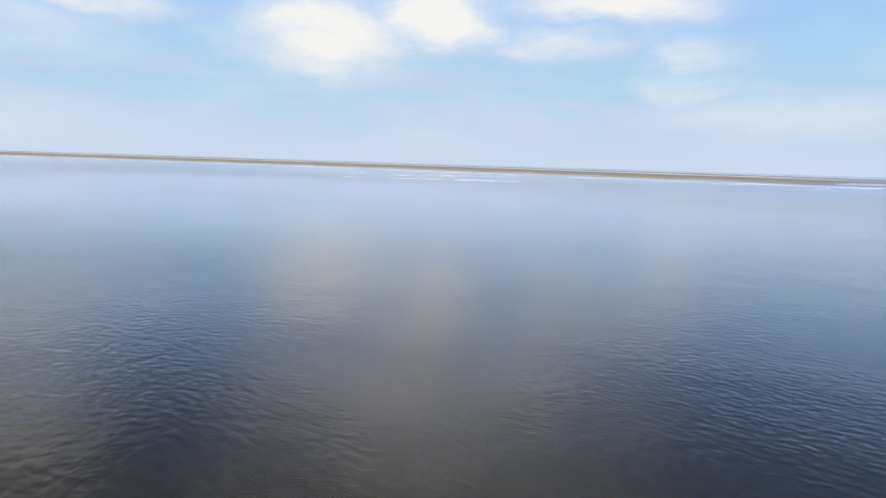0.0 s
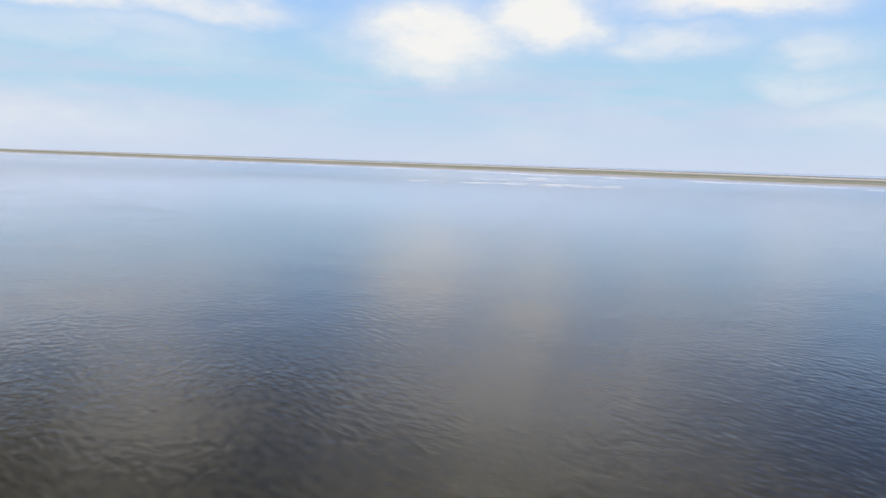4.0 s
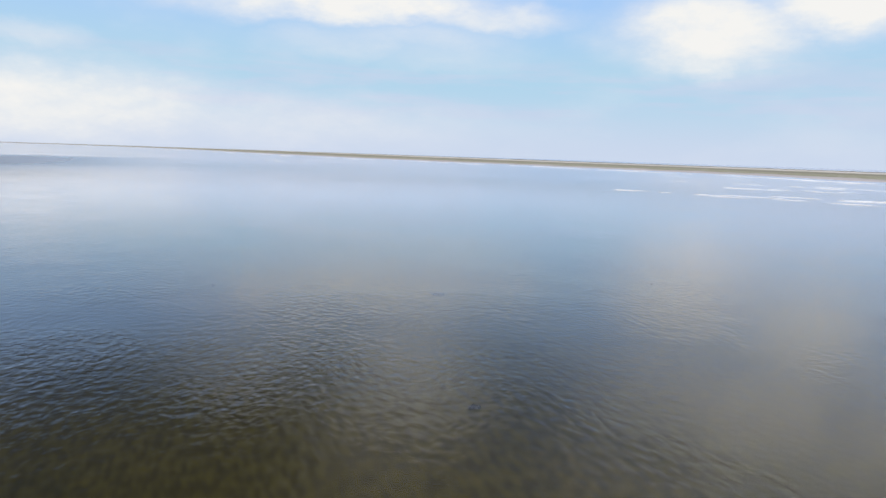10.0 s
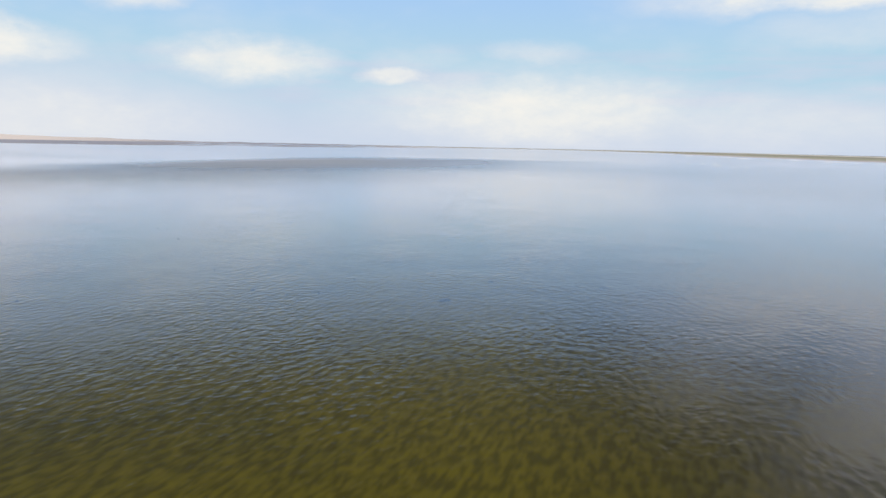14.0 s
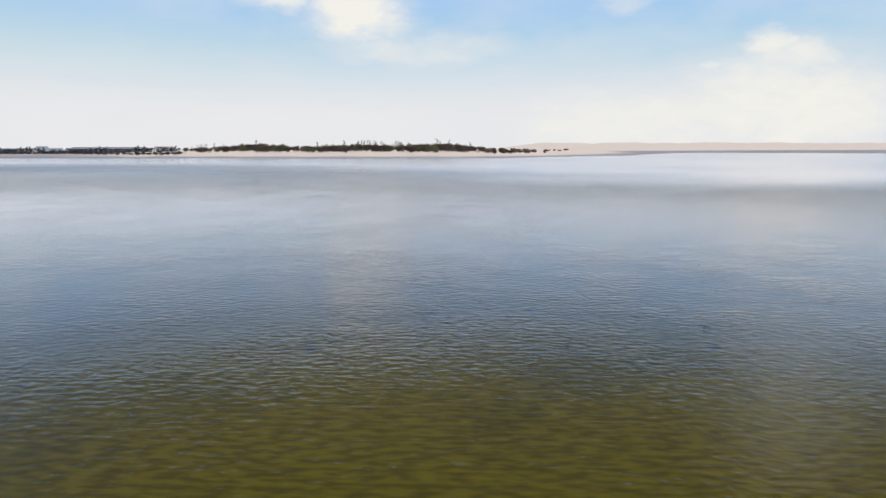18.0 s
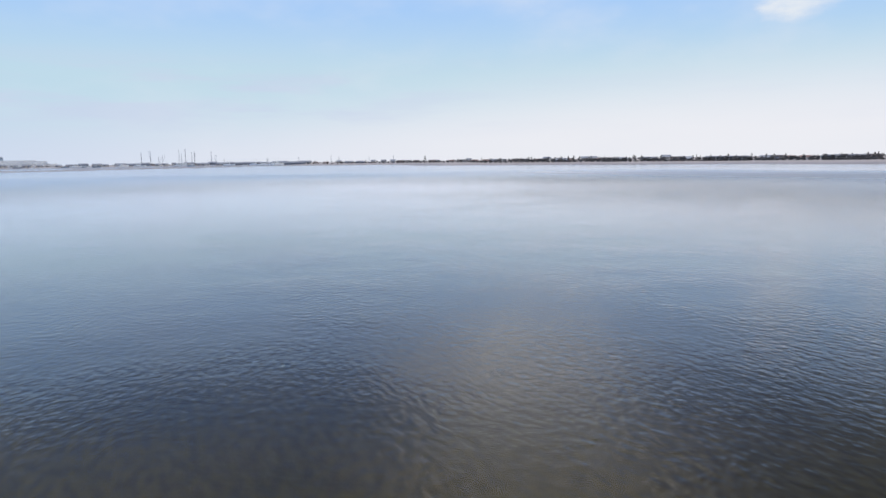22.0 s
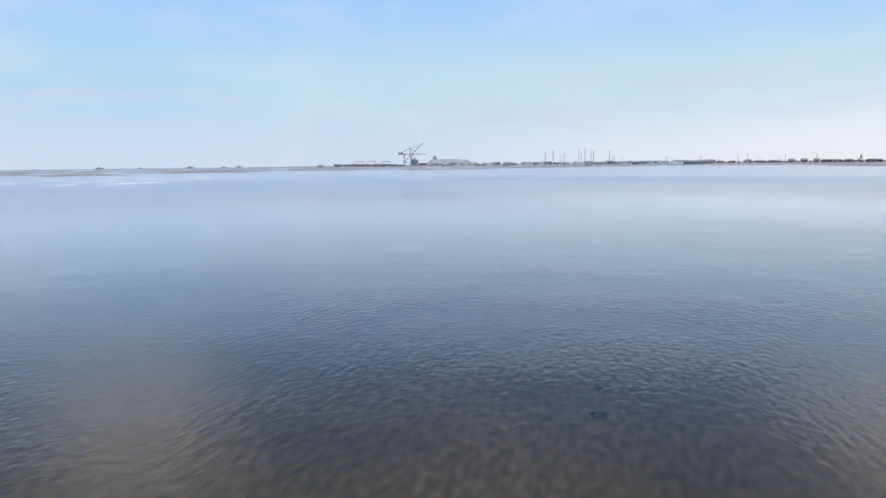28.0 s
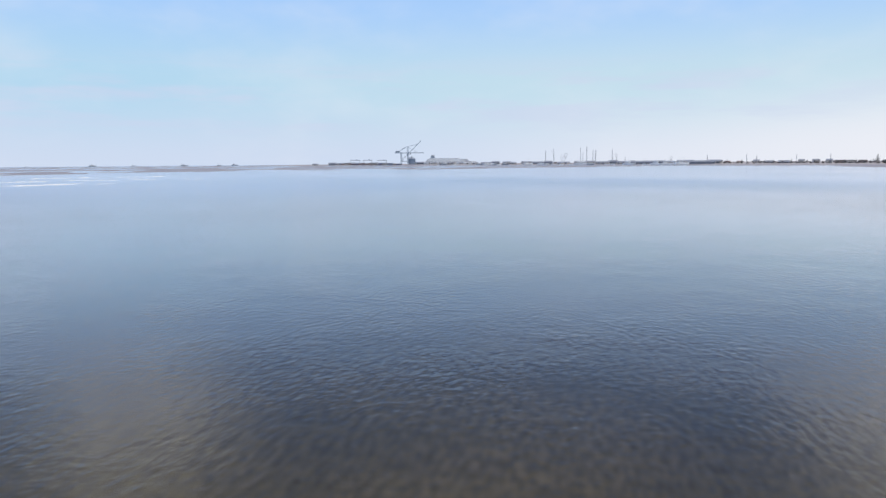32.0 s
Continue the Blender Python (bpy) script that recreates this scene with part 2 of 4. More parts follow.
def ground_material():
    """Sand, mud and salt marsh above the water, silt with weed below it."""
    mat = bpy.data.materials.new("sand_and_silt")
    mat.use_nodes = True
    n = Nodes(mat.node_tree)
    place = n.add("ShaderNodeNewGeometry", 0)
    z = n.tree.nodes.new("ShaderNodeSeparateXYZ")
    n.tree.links.new(place, z.inputs[0])
    dune = n.add("ShaderNodeAttribute", 2, attribute_name="dune")
    marsh = n.add("ShaderNodeAttribute", 2, attribute_name="marsh")
    big, mid, fine = n.noise(place, 0.012, 5.0, 0.6), n.noise(place, 0.12, 4.0), n.noise(place, 2.2, 4.0)
    silt = n.mix(n.step(big, 0.35, 0.65), (0.075, 0.068, 0.002, 1), (0.115, 0.098, 0.003, 1))
    silt = n.mix(n.step(mid, 0.5, 0.72, 0.0, 0.6), silt, (0.046, 0.047, 0.006, 1))
    silt = n.mix(n.step(fine, 0.4, 0.75, 0.0, 0.45), silt, (0.12, 0.10, 0.008, 1))
    # ripple tone put into the bed colour, standing in for the surface ripples' reflections
    u = n.add("ShaderNodeVectorMath", 1, operation="DOT_PRODUCT", i_0=place, i_1=(-0.766, 0.643, 0))
    v = n.add("ShaderNodeVectorMath", 1, operation="DOT_PRODUCT", i_0=place, i_1=(0.643, 0.766, 0))
    ripple_tone = n.noise(n.add("ShaderNodeCombineXYZ", i_0=n.math("MULTIPLY", u, 0.35), i_1=v, i_2=0.0), 3.6, 2.0)
    ripple_tone = n.step(ripple_tone, 0.34, 0.66, 0.68, 1.25)
    algae = n.add("ShaderNodeAttribute", 2, attribute_name="algae")
    deep = n.mix(n.step(mid, 0.35, 0.7), (0.022, 0.019, 0.005, 1), (0.012, 0.012, 0.004, 1))
    deep = n.mix(n.add("ShaderNodeAttribute", 2, attribute_name="shoal"), deep, n.mix(n.step(mid, 0.35, 0.7), (0.092, 0.078, 0.047, 1), (0.060, 0.054, 0.032, 1)))
    silt = n.mix(algae, n.mix(n.step(fine, 0.45, 0.75, 0.0, 0.5), deep, (0.028, 0.023, 0.006, 1)), silt)
    silt = n.mix(1.0, silt, n.add("ShaderNodeCombineXYZ", i_0=ripple_tone, i_1=ripple_tone, i_2=ripple_tone), "MULTIPLY")
    # the mud's bluish tint stands for haze over the far flats
    mud = n.mix(n.noise(place, 0.03, 4.0, 0.6), (0.17, 0.165, 0.19, 1), (0.40, 0.38, 0.41, 1))
    sand = n.mix(mid, (0.64, 0.53, 0.45, 1), (0.78, 0.67, 0.58, 1))
    # the spit in strips along the shore: pinkish beach, olive marsh, darker scrub, marsh, bare sand, scrub
    strip = n.math("MULTIPLY_ADD", n.noise(place, 0.02, 4.0, 0.6), 90.0, n.math("SUBTRACT", n.add("ShaderNodeAttribute", 2, attribute_name="inland"), 45.0))
    # olive, dark and pale are lightened in colour for the haze over the spit
    olive = n.mix(n.step(mid, 0.35, 0.7), (0.25, 0.24, 0.15, 1), (0.38, 0.36, 0.26, 1))
    dark = n.mix(mid, (0.20, 0.18, 0.13, 1), (0.30, 0.27, 0.20, 1))
    pale = n.mix(mid, (0.56, 0.50, 0.44, 1), (0.70, 0.64, 0.57, 1))
    beach = n.mix(mid, (0.42, 0.38, 0.37, 1), (0.54, 0.48, 0.46, 1))
    green = n.mix(n.step(strip, 38.0, 58.0), beach, olive)
    green = n.mix(n.step(strip, 170.0, 200.0), green, dark)
    green = n.mix(n.step(strip, 290.0, 330.0), green, olive)
    green = n.mix(n.step(strip, 410.0, 440.0), green, pale)
    green = n.mix(n.step(strip, 650.0, 700.0), green, dark)
    shore = n.mix(marsh, n.mix(dune, mud, sand), green)
    col = n.mix(n.step(z.outputs[2], -0.12, 0.02), silt, shore)
    normal = n.add("ShaderNodeBump", i_Strength=0.4, i_Distance=0.04, i_Height=n.math("ADD", mid, fine))
    wet = n.math("MULTIPLY", n.step(z.outputs[2], -0.04, 0.0), n.step(z.outputs[2], 0.1, 0.5, 1.0, 0.0))
    shader = n.add("ShaderNodeBsdfPrincipled", i_Base_Color=col, i_Roughness=n.math("SUBTRACT", 0.92, n.math("MULTIPLY", wet, 0.3)), i_Specular_IOR_Level=0.25, i_Normal=normal)
    n.add("ShaderNodeOutputMaterial", i_0=shader)
    return mat


def water_material():
    """Clear shallow water: mirror-like by its angle, else the silt below shows through."""
    mat = bpy.data.materials.new("lagoon_water")
    mat.use_nodes = True
    n = Nodes(mat.node_tree)
    place = n.add("ShaderNodeNewGeometry", 0)
    # wind ripples: long along their crests, short across them
    crest = n.add("ShaderNodeVectorMath", 1, operation="DOT_PRODUCT", i_0=place, i_1=(-0.766, 0.643, 0))
    across = n.add("ShaderNodeVectorMath", 1, operation="DOT_PRODUCT", i_0=place, i_1=(0.643, 0.766, 0))
    turned = n.add("ShaderNodeCombineXYZ", i_0=n.math("MULTIPLY", crest, 0.6), i_1=across, i_2=0.0)
    calm = n.step(n.noise(place, 0.012, 3.0, 0.5), 0.35, 0.65, 0.75, 1.1)
    gust = n.step(n.noise(place, 0.11, 3.0, 0.5), 0.3, 0.7, 0.55, 1.3)
    wave = n.noise(turned, 3.0, 1.5, 0.45)
    cross = n.noise(n.add("ShaderNodeVectorMath", operation="MULTIPLY_ADD", i_0=place, i_1=(1.0, 0.55, 1.0), i_2=(31.0, 17.0, 0.0)), 3.4, 1.0, 0.5)
    small = n.noise(turned, 8.0, 2.0, 0.5)
    swell = n.noise(turned, 0.5, 1.0, 0.5)
    height = n.math("ADD", n.math("ADD", n.math("MULTIPLY", wave, 0.027), n.math("MULTIPLY", cross, 0.013)), n.math("ADD", n.math("MULTIPLY", small, 0.0025), n.math("MULTIPLY", swell, 0.012)))
    open_water = n.add("ShaderNodeAttribute", 2, attribute_name="open_water")
    wind = n.add("ShaderNodeAttribute", 2, attribute_name="wind")
    height = n.math("MULTIPLY", n.math("MULTIPLY", height, n.math("MULTIPLY_ADD", n.math("MINIMUM", wind, 1.0), 0.6, 0.6)), n.math("MULTIPLY", calm, gust))
    normal = n.add("ShaderNodeBump", i_Strength=1.0, i_Distance=1.0, i_Height=height)
    # ripples too fine to tell apart far off make the open water rougher, most where the wind ruffles it
    gloss = n.add("ShaderNodeBsdfGlossy", i_Color=(0.945, 0.945, 1.0, 1), i_Roughness=n.math("MULTIPLY_ADD", n.step(open_water, 40.0, 260.0), n.math("MULTIPLY_ADD", wind, 0.19, 0.02), 0.09), i_Normal=normal)
    clear = n.add("ShaderNodeBsdfTransparent", i_Color=(0.88, 0.87, 0.86, 1))
    fres = n.math("MULTIPLY_ADD", n.add("ShaderNodeFresnel", i_IOR=1.34, i_Normal=normal), 1.47, -0.05, clamp=True)
    # facets of ruffled water lean towards the eye and mirror less of the sky
    fres = n.math("MULTIPLY", fres, n.math("SUBTRACT", 1.0, n.math("MULTIPLY", n.math("MULTIPLY", wind, 0.24), n.step(open_water, 5.0, 100.0))))
    n.add("ShaderNodeOutputMaterial", i_0=n.add("ShaderNodeMixShader", i_0=fres, i_1=clear, i_2=gloss))
    return mat


M_GROUND, M_WATER = ground_material(), water_material()
M_STREAK = material("white_streak_coat", (0.86, 0.86, 0.86), 0.7, vary=0.12, scale=0.3)
M_WEED = material("dark_weed", (0.022, 0.026, 0.012), 0.9, vary=0.4, scale=1.5)
M_BARK = material("grey_bark", (0.16, 0.125, 0.10), 0.9, vary=0.3, scale=0.6)
M_LEAF_DARK = material("dark_scrub_leaves", (0.115, 0.076, 0.056), 0.8, vary=0.5, scale=0.3)
M_LEAF_OLIVE = material("olive_leaves", (0.17, 0.15, 0.07), 0.8, vary=0.45, scale=0.3)
# town leaves are greyed in their colour to stand for distance haze
M_LEAF_TOWN = material("hazed_green_leaves", (0.105, 0.105, 0.11), 0.8, vary=0.4, scale=0.3)
# both steels carry the far harbour's haze as a lighter, bluer colour
M_STEEL = material("hazed_blue_grey_steel", (0.30, 0.38, 0.48), 0.5, 0.0, vary=0.15, scale=0.1)
M_HAZED_STEEL = material("hazed_grey_steel", (0.38, 0.41, 0.47), 0.55, 0.0, vary=0.2, scale=0.1)
M_WHITE = material("white_ship_paint", (0.86, 0.89, 0.93), 0.4, vary=0.06, scale=0.05)
M_HULL = material("blue_grey_hull_paint", (0.27, 0.33, 0.42), 0.5, vary=0.12, scale=0.05)
M_GLASS = material("dark_window_glass", (0.05, 0.06, 0.075), 0.15, vary=0.2, scale=0.2)
M_WALL = material("pale_plaster", (0.58, 0.55, 0.52), 0.85, vary=0.12, scale=0.15)
M_WALL_WARM = material("terracotta_plaster", (0.32, 0.26, 0.24), 0.85, vary=0.15, scale=0.15)
M_WALL_GREY = material("weathered_grey_cladding", (0.23, 0.26, 0.32), 0.75, vary=0.2, scale=0.15)
M_ROOF = material("grey_sheet_roof", (0.26, 0.28, 0.33), 0.6, vary=0.2, scale=0.2)
M_ROOF_RED = material("dull_red_roof_tiles", (0.22, 0.145, 0.135), 0.8, vary=0.2, scale=0.3)
# the red is greyed to take in the haze over the yard
M_CONTAINER = [material(n, c, 0.6, vary=0.15, scale=0.3) for n, c in (
    ("hazed_red_container", (0.26, 0.19, 0.19)), ("blue_container", (0.07, 0.13, 0.26)), ("grey_container", (0.32, 0.33, 0.34)))]


# ---------------------------------------------------------------- ground and water
CENTRE = Vector((-40.0, 150.0))
# the lagoon's shoreline, all the way round
SHORE = [(520, 470), (320, 505), (190, 570), (70, 640), (-80, 750), (-270, 830), (-530, 900), (-890, 1050), (-1400, 1350),
         (-2100, 1700), (-3000, 1900), (-3800, 1500), (-4000, 700), (-3500, 200), (-2900, -200), (-2300, -520), (-1800, -720),
         (-1400, -780), (-1150, -560), (-900, -350), (-700, -250), (-560, -212), (-430, -195), (-280, -340), (-155, -450), (-60, -560),
         (150, -610), (450, -720), (620, -1000), (900, -1090), (1250, -1130), (1700, -1060), (2000, -1000), (2230, -900),
         (2200, -640), (2330, -480), (2500, -330), (1600, -240), (1050, -60), (720, 90), (620, 220), (580, 340)]


def shore_distance(x, y):
    """Metres to the shoreline, above zero on the land's side."""
    best = np.full(x.shape, 1e9)
    inside = np.zeros(x.shape, bool)
    for (ax, ay), (bx, by) in zip(SHORE, SHORE[1:] + SHORE[:1]):
        ex, ey = bx - ax, by - ay
        f = np.clip(((x - ax) * ex + (y - ay) * ey) / (ex * ex + ey * ey), 0, 1)
        best = np.minimum(best, np.hypot(x - ax - f * ex, y - ay - f * ey))
        cross = ((ay > y) != (by > y)) & (x < ex * (y - ay) / (ey if ey else 1e-9) + ax)
        inside ^= cross
    return np.where(inside, -best, best)


def smooth(v, lo, hi):
    f = np.clip((v - lo) / (hi - lo), 0, 1)
    return f * f * (3 - 2 * f)


def rolling(x, y, size, seed, octaves=4):
    """Smooth noise from sines in turned directions, about -1 to 1."""
    rng = np.random.RandomState(seed)
    out, amp = 0 * x, 1.0
    for k in range(octaves):
        for j in range(4):
            a, p = rng.uniform(0, math.tau, 2)
            fr = math.tau / size * 2 ** k * rng.uniform(0.7, 1.3)
            out = out + amp * np.sin((x * math.cos(a) + y * math.sin(a)) * fr + p + 1.3 * np.sin((y * math.cos(a) - x * math.sin(a)) * fr * 0.6 + p)) / 2.6
        amp *= 0.5
    return out / 1.6


def heading_of(x, y):
    return np.degrees(np.arctan2(-(x - CENTRE.x), y - CENTRE.y)) % 360


def zone(az, lo, hi, soft=6.0):
    """1 within a range of headings, 0 outside, with soft ends."""
    mid, half = (lo + hi) / 2, (hi - lo) / 2
    off = np.abs((az - mid + 180) % 360 - 180)
    return 1 - smooth(off, half - soft, half + soft)


def terrain(x, y):
    """Ground height, and how far it is dune sand and salt marsh."""
    d = shore_distance(x, y)
    d = d + 14 * rolling(x, y, 160, 3) + 5 * rolling(x, y, 40, 4)
    az = heading_of(x, y)
    spit, bar = zone(az, -36, 72), zone(az, 252, 324)
    dunes, scrub, town = zone(az, 72, 134.5, 3), zone(az, 134.5, 166, 3), zone(az, 166, 252)
    land = np.maximum(d, 0)
    low = 1.5 * smooth(land, 0, 90) + 0.35 * rolling(x, y, 220, 5) * smooth(land, 30, 200)
    low = np.where(d > 0, low, 0) * (1 - smooth(land, 900, 1200)) - 1.5 * smooth(land, 1000, 1300)
    flat = 0.02 + 0.30 * rolling(x * 0.5 + y * 0.2, y * 1.6, 260, 6)
    flat = flat * smooth(land, 0, 60) - 1.5 * smooth(land, 1100, 1500)
    hill = 0.5 * smooth(land, 0, 60) + smooth(land, 250, 900) * (0.12 + 0.88 * smooth(az, 84, 108)) * (24 + 8 * rolling(x, y, 800, 7, 3)) + smooth(land, 300, 800) * 2.5 * rolling(x, y, 150, 8)
    bank = 0.9 * smooth(land, 0, 70) + 3.4 * smooth(land, 120, 190) + 0.8 * rolling(x, y, 70, 9) * smooth(land, 20, 60)
    quay = 1.0 * smooth(land, 0, 60) + 1.2 * smooth(land, 30, 110)
    total = spit + bar + dunes + scrub + town + 1e-6
    z = (spit * low + bar * flat + dunes * hill + scrub * bank + town * quay) / total
    bed = -0.40 + 0.36 * np.exp(np.minimum(d, 0) / 45) + 0.04 * rolling(x, y, 60, 10)
    # tidal flats: bare wet mud and thin pools in front of the town, the bar and the dunes
    r = np.hypot(x + 30, y - 130)
    begin = np.interp(az, [60, 75, 90, 120, 133, 150, 168, 182, 208, 217, 230, 241, 252, 275, 285, 300], [3000, 1300, 950, 900, 700, 560, 600, 700, 900, 1080, 850, 700, 620, 560, 560, 5000])
    flats = smooth(r + 60 * rolling(x, y, 420, 14), begin, begin + 260)
    pools = 0.012 + 0.07 * zone(az, 90, 136) + 0.075 * rolling(x * 0.45 + y * 0.1, y * 0.9 - x * 0.35, 240, 13)
    bed = np.minimum(bed, -0.03) * (1 - flats) + pools * flats
    z = np.where(d < 0, bed, z + 0.02)
    marsh = spit / total
    return z, d, np.clip((dunes * smooth(az, 82, 100) + scrub + 0.25 * town) / total, 0, 1) * smooth(d, 25, 75), np.clip(marsh, 0, 1)


def sheet(name, rings, spokes, inner, outer):
    """A round sheet with rings that widen outwards: its corner places and faces."""
    r = np.concatenate([[0.0], inner * (outer / inner) ** (np.arange(rings) / (rings - 1))])
    a = np.arange(spokes) * math.tau / spokes
    x = CENTRE.x + r[1:, None] * np.cos(a)
    y = CENTRE.y + r[1:, None] * np.sin(a)
    x, y = np.concatenate([[CENTRE.x], x.ravel()]), np.concatenate([[CENTRE.y], y.ravel()])
    faces = [(0, 1 + j, 1 + (j + 1) % spokes) for j in range(spokes)]
    for i in range(rings - 1):
        p, q = 1 + i * spokes, 1 + (i + 1) * spokes
        faces += [(p + j, q + j, q + (j + 1) % spokes, p + (j + 1) % spokes) for j in range(spokes)]
    return x, y, faces


gx, gy, faces = sheet("ground", 230, 560, 3.0, 4900.0)
gz, inland, dune, marsh = terrain(gx, gy)
# where green algae colour the silt
band_u, band_v = -0.92 * (gx + 50) + 0.39 * (gy - 204), 0.39 * (gx + 50) + 0.92 * (gy - 204)
algae = 0.05 + 1.7 * np.exp(-((band_u / 55) ** 2 + (band_v / 17.5) ** 2)) + 0.1 * rolling(gx, gy, 50, 12)
# and a fainter patch of them nearer the spit
algae = np.clip(algae + 0.4 * np.exp(-(((gx - 3) / 15) ** 2 + ((gy - 142) / 34) ** 2)), 0, 1)
# a paler brown patch of the bed further along the lagoon
bank_u, bank_v = 0.76 * (gx + 45) - 0.65 * (gy - 118), 0.65 * (gx + 45) + 0.76 * (gy - 118)
shoal = np.clip(np.exp(-((bank_u / 88) ** 2 + (bank_v / 23) ** 2)) * (1.0 + 0.25 * rolling(gx, gy, 30, 15)), 0, 1)
me = bpy.data.meshes.new("ground")
me.from_pydata(np.stack([gx, gy, gz], 1).tolist(), [], faces)
for key, values in (("dune", dune), ("marsh", marsh), ("algae", algae), ("inland", inland), ("shoal", shoal)):
    me.attributes.new(key, "FLOAT", "POINT").data.foreach_set("value", values.astype(np.float32))
me.materials.append(M_GROUND)
me.polygons.foreach_set("use_smooth", [True] * len(me.polygons))
tagged(new("ground", me), "olive silt lagoon bed rising to pale sand shores and dunes", "ground", kind="structure")

wx, wy, faces = sheet("water", 200, 280, 3.0, 4950.0)
shallow = np.min([np.hypot(wx - x, wy - y) for x, y in ((4, 30), (10, 90), (8, 130), (2, 165), (-25, 212), (-68, 229), (-97, 214), (-103, 190), (-85, 153), (-55, 123), (-25, 100))], axis=0)
me = bpy.data.meshes.new("water")
me.from_pydata(np.stack([wx, wy, 0 * wx], 1).tolist(), [], faces)
me.attributes.new("open_water", "FLOAT", "POINT").data.foreach_set("value", shallow.astype(np.float32))
az, far = heading_of(wx, wy), np.hypot(wx - CENTRE.x, wy - CENTRE.y)
lee = zone(az, 58, 196, 14)
# the ruffled patch ends along a line that runs out towards the open side
edge = np.interp(az, [58, 68, 80, 90, 110, 130, 160, 196], [450, 410, 260, 185, 190, 240, 330, 420])
wind = (0.5 + 0.2 * zone(az, 200, 300, 20)) * (1 - lee) * (1 - 0.75 * smooth(far, 220, 560)) + lee * (0.15 + (1.4 + 0.25 * zone(az, 48, 98, 14)) * (1 - smooth(far + 18 * rolling(wx, wy, 160, 21), edge - 70, edge + 60)))
wind = np.clip(wind + 0.18 * rolling(wx, wy, 180, 22) * smooth(far, 60, 200), 0.05, 2.2)
me.attributes.new("wind", "FLOAT", "POINT").data.foreach_set("value", wind.astype(np.float32))
me.materials.append(M_WATER)
tagged(new("water", me), "shallow rippled lagoon water reflecting a pale cloudy sky", "water", kind="structure")


# ---------------------------------------------------------------- building blocks
def part(name, bm, mat, parent=None, label="", smooth_faces=False):
    """Link a bmesh as one mesh object, under a thing or a part."""
    me = bpy.data.meshes.new(name)
    bm.to_mesh(me)
    bm.free()
    me.materials.append(mat)
    if smooth_faces:
        me.polygons.foreach_set("use_smooth", [True] * len(me.polygons))
    ob = new(name, me)
    ob.parent = parent
    if label:
        tagged(ob, label)
    return ob


def box(bm, x, y, z, sx, sy, sz, turn=0.0, bevel=0.0):
    """A box with its base at z, centred on x, y."""
    made = bmesh.ops.create_cube(bm, size=1.0, matrix=Matrix.Translation((x, y, z + sz / 2)) @ Matrix.Rotation(turn, 4, "Z") @ Matrix.Diagonal((sx, sy, sz, 1)))
    if bevel:
        edges = {e for v in made["verts"] for e in v.link_edges}
        bmesh.ops.bevel(bm, geom=list(edges), offset=bevel, segments=1, affect="EDGES")
    return bm


def beam(bm, a, b, wide, deep=None, sides=4, taper=1.0):
    """A straight bar from a to b."""
    a, b = Vector(a), Vector(b)
    turn = (b - a).to_track_quat("Z", "Y").to_matrix().to_4x4()
    m = Matrix.Translation((a + b) / 2) @ turn @ Matrix.Diagonal((1, (deep or wide) / wide, 1, 1)) @ Matrix.Rotation(math.pi / sides, 4, "Z")
    r = wide / 2 * (math.sqrt(2) if sides == 4 else 1)
    bmesh.ops.create_cone(bm, cap_ends=True, segments=sides, radius1=r, radius2=r * taper, depth=(b - a).length, matrix=m)
    return bm


def fresh():
    return bmesh.new()


def ground_at(x, y):
    return float(terrain(np.array([float(x)]), np.array([float(y)]))[0][0])


def spot(eye, az, far):
    """A place on the ground at a heading and a distance from a place."""
    a = radians(az)
    x, y = eye[0] - math.sin(a) * far, eye[1] + math.cos(a) * far
    return Vector((x, y, max(ground_at(x, y), 0.02)))


def facing(eye, place, turn=0.0):
    """The turn about z by which a thing's front, its -y side, looks back at the eye."""
    return math.atan2(place.y - eye[1], place.x - eye[0]) - math.pi / 2 + turn


LAST, MIDDLE = (-20.9, 97.0), (-80.0, 226.6)
rng = random.Random(11)


# ---------------------------------------------------------------- plants
def tufts(lumps, count, size, seed, droop=0.0):
    """Many small leaf clumps spread through a set of lumps (x, y, z, rx, ry, rz)."""
    r = random.Random(seed)
    verts, faces = [], []
    for _ in range(count):
        lx, ly, lz, ax, ay, az = r.choice(lumps)
        v = Vector((r.gauss(0, 1), r.gauss(0, 1), r.gauss(0, 1))).normalized() * (r.random() ** 0.38)
        c = Vector((lx + v.x * ax, ly + v.y * ay, lz + v.z * az))
        s = size * r.uniform(0.55, 1.4)
        up = Vector((r.uniform(-1, 1), r.uniform(-1, 1), r.uniform(-0.6, 1) - droop)).normalized() * s
        side = up.orthogonal().normalized() * s * 0.55
        other = up.cross(side).normalized() * s * 0.55
        n = len(verts)
        verts += [c - up * 0.7, c + side, c - side * 0.5 + other, c - side * 0.5 - other, c + up]
        faces += [(n, n + 2, n + 1), (n, n + 3, n + 2), (n, n + 1, n + 3), (n + 4, n + 1, n + 2), (n + 4, n + 2, n + 3), (n + 4, n + 3, n + 1)]
    bm = bmesh.new()
    vs = [bm.verts.new(p) for p in verts]
    for f in faces:
        bm.faces.new([vs[i] for i in f])
    return bm


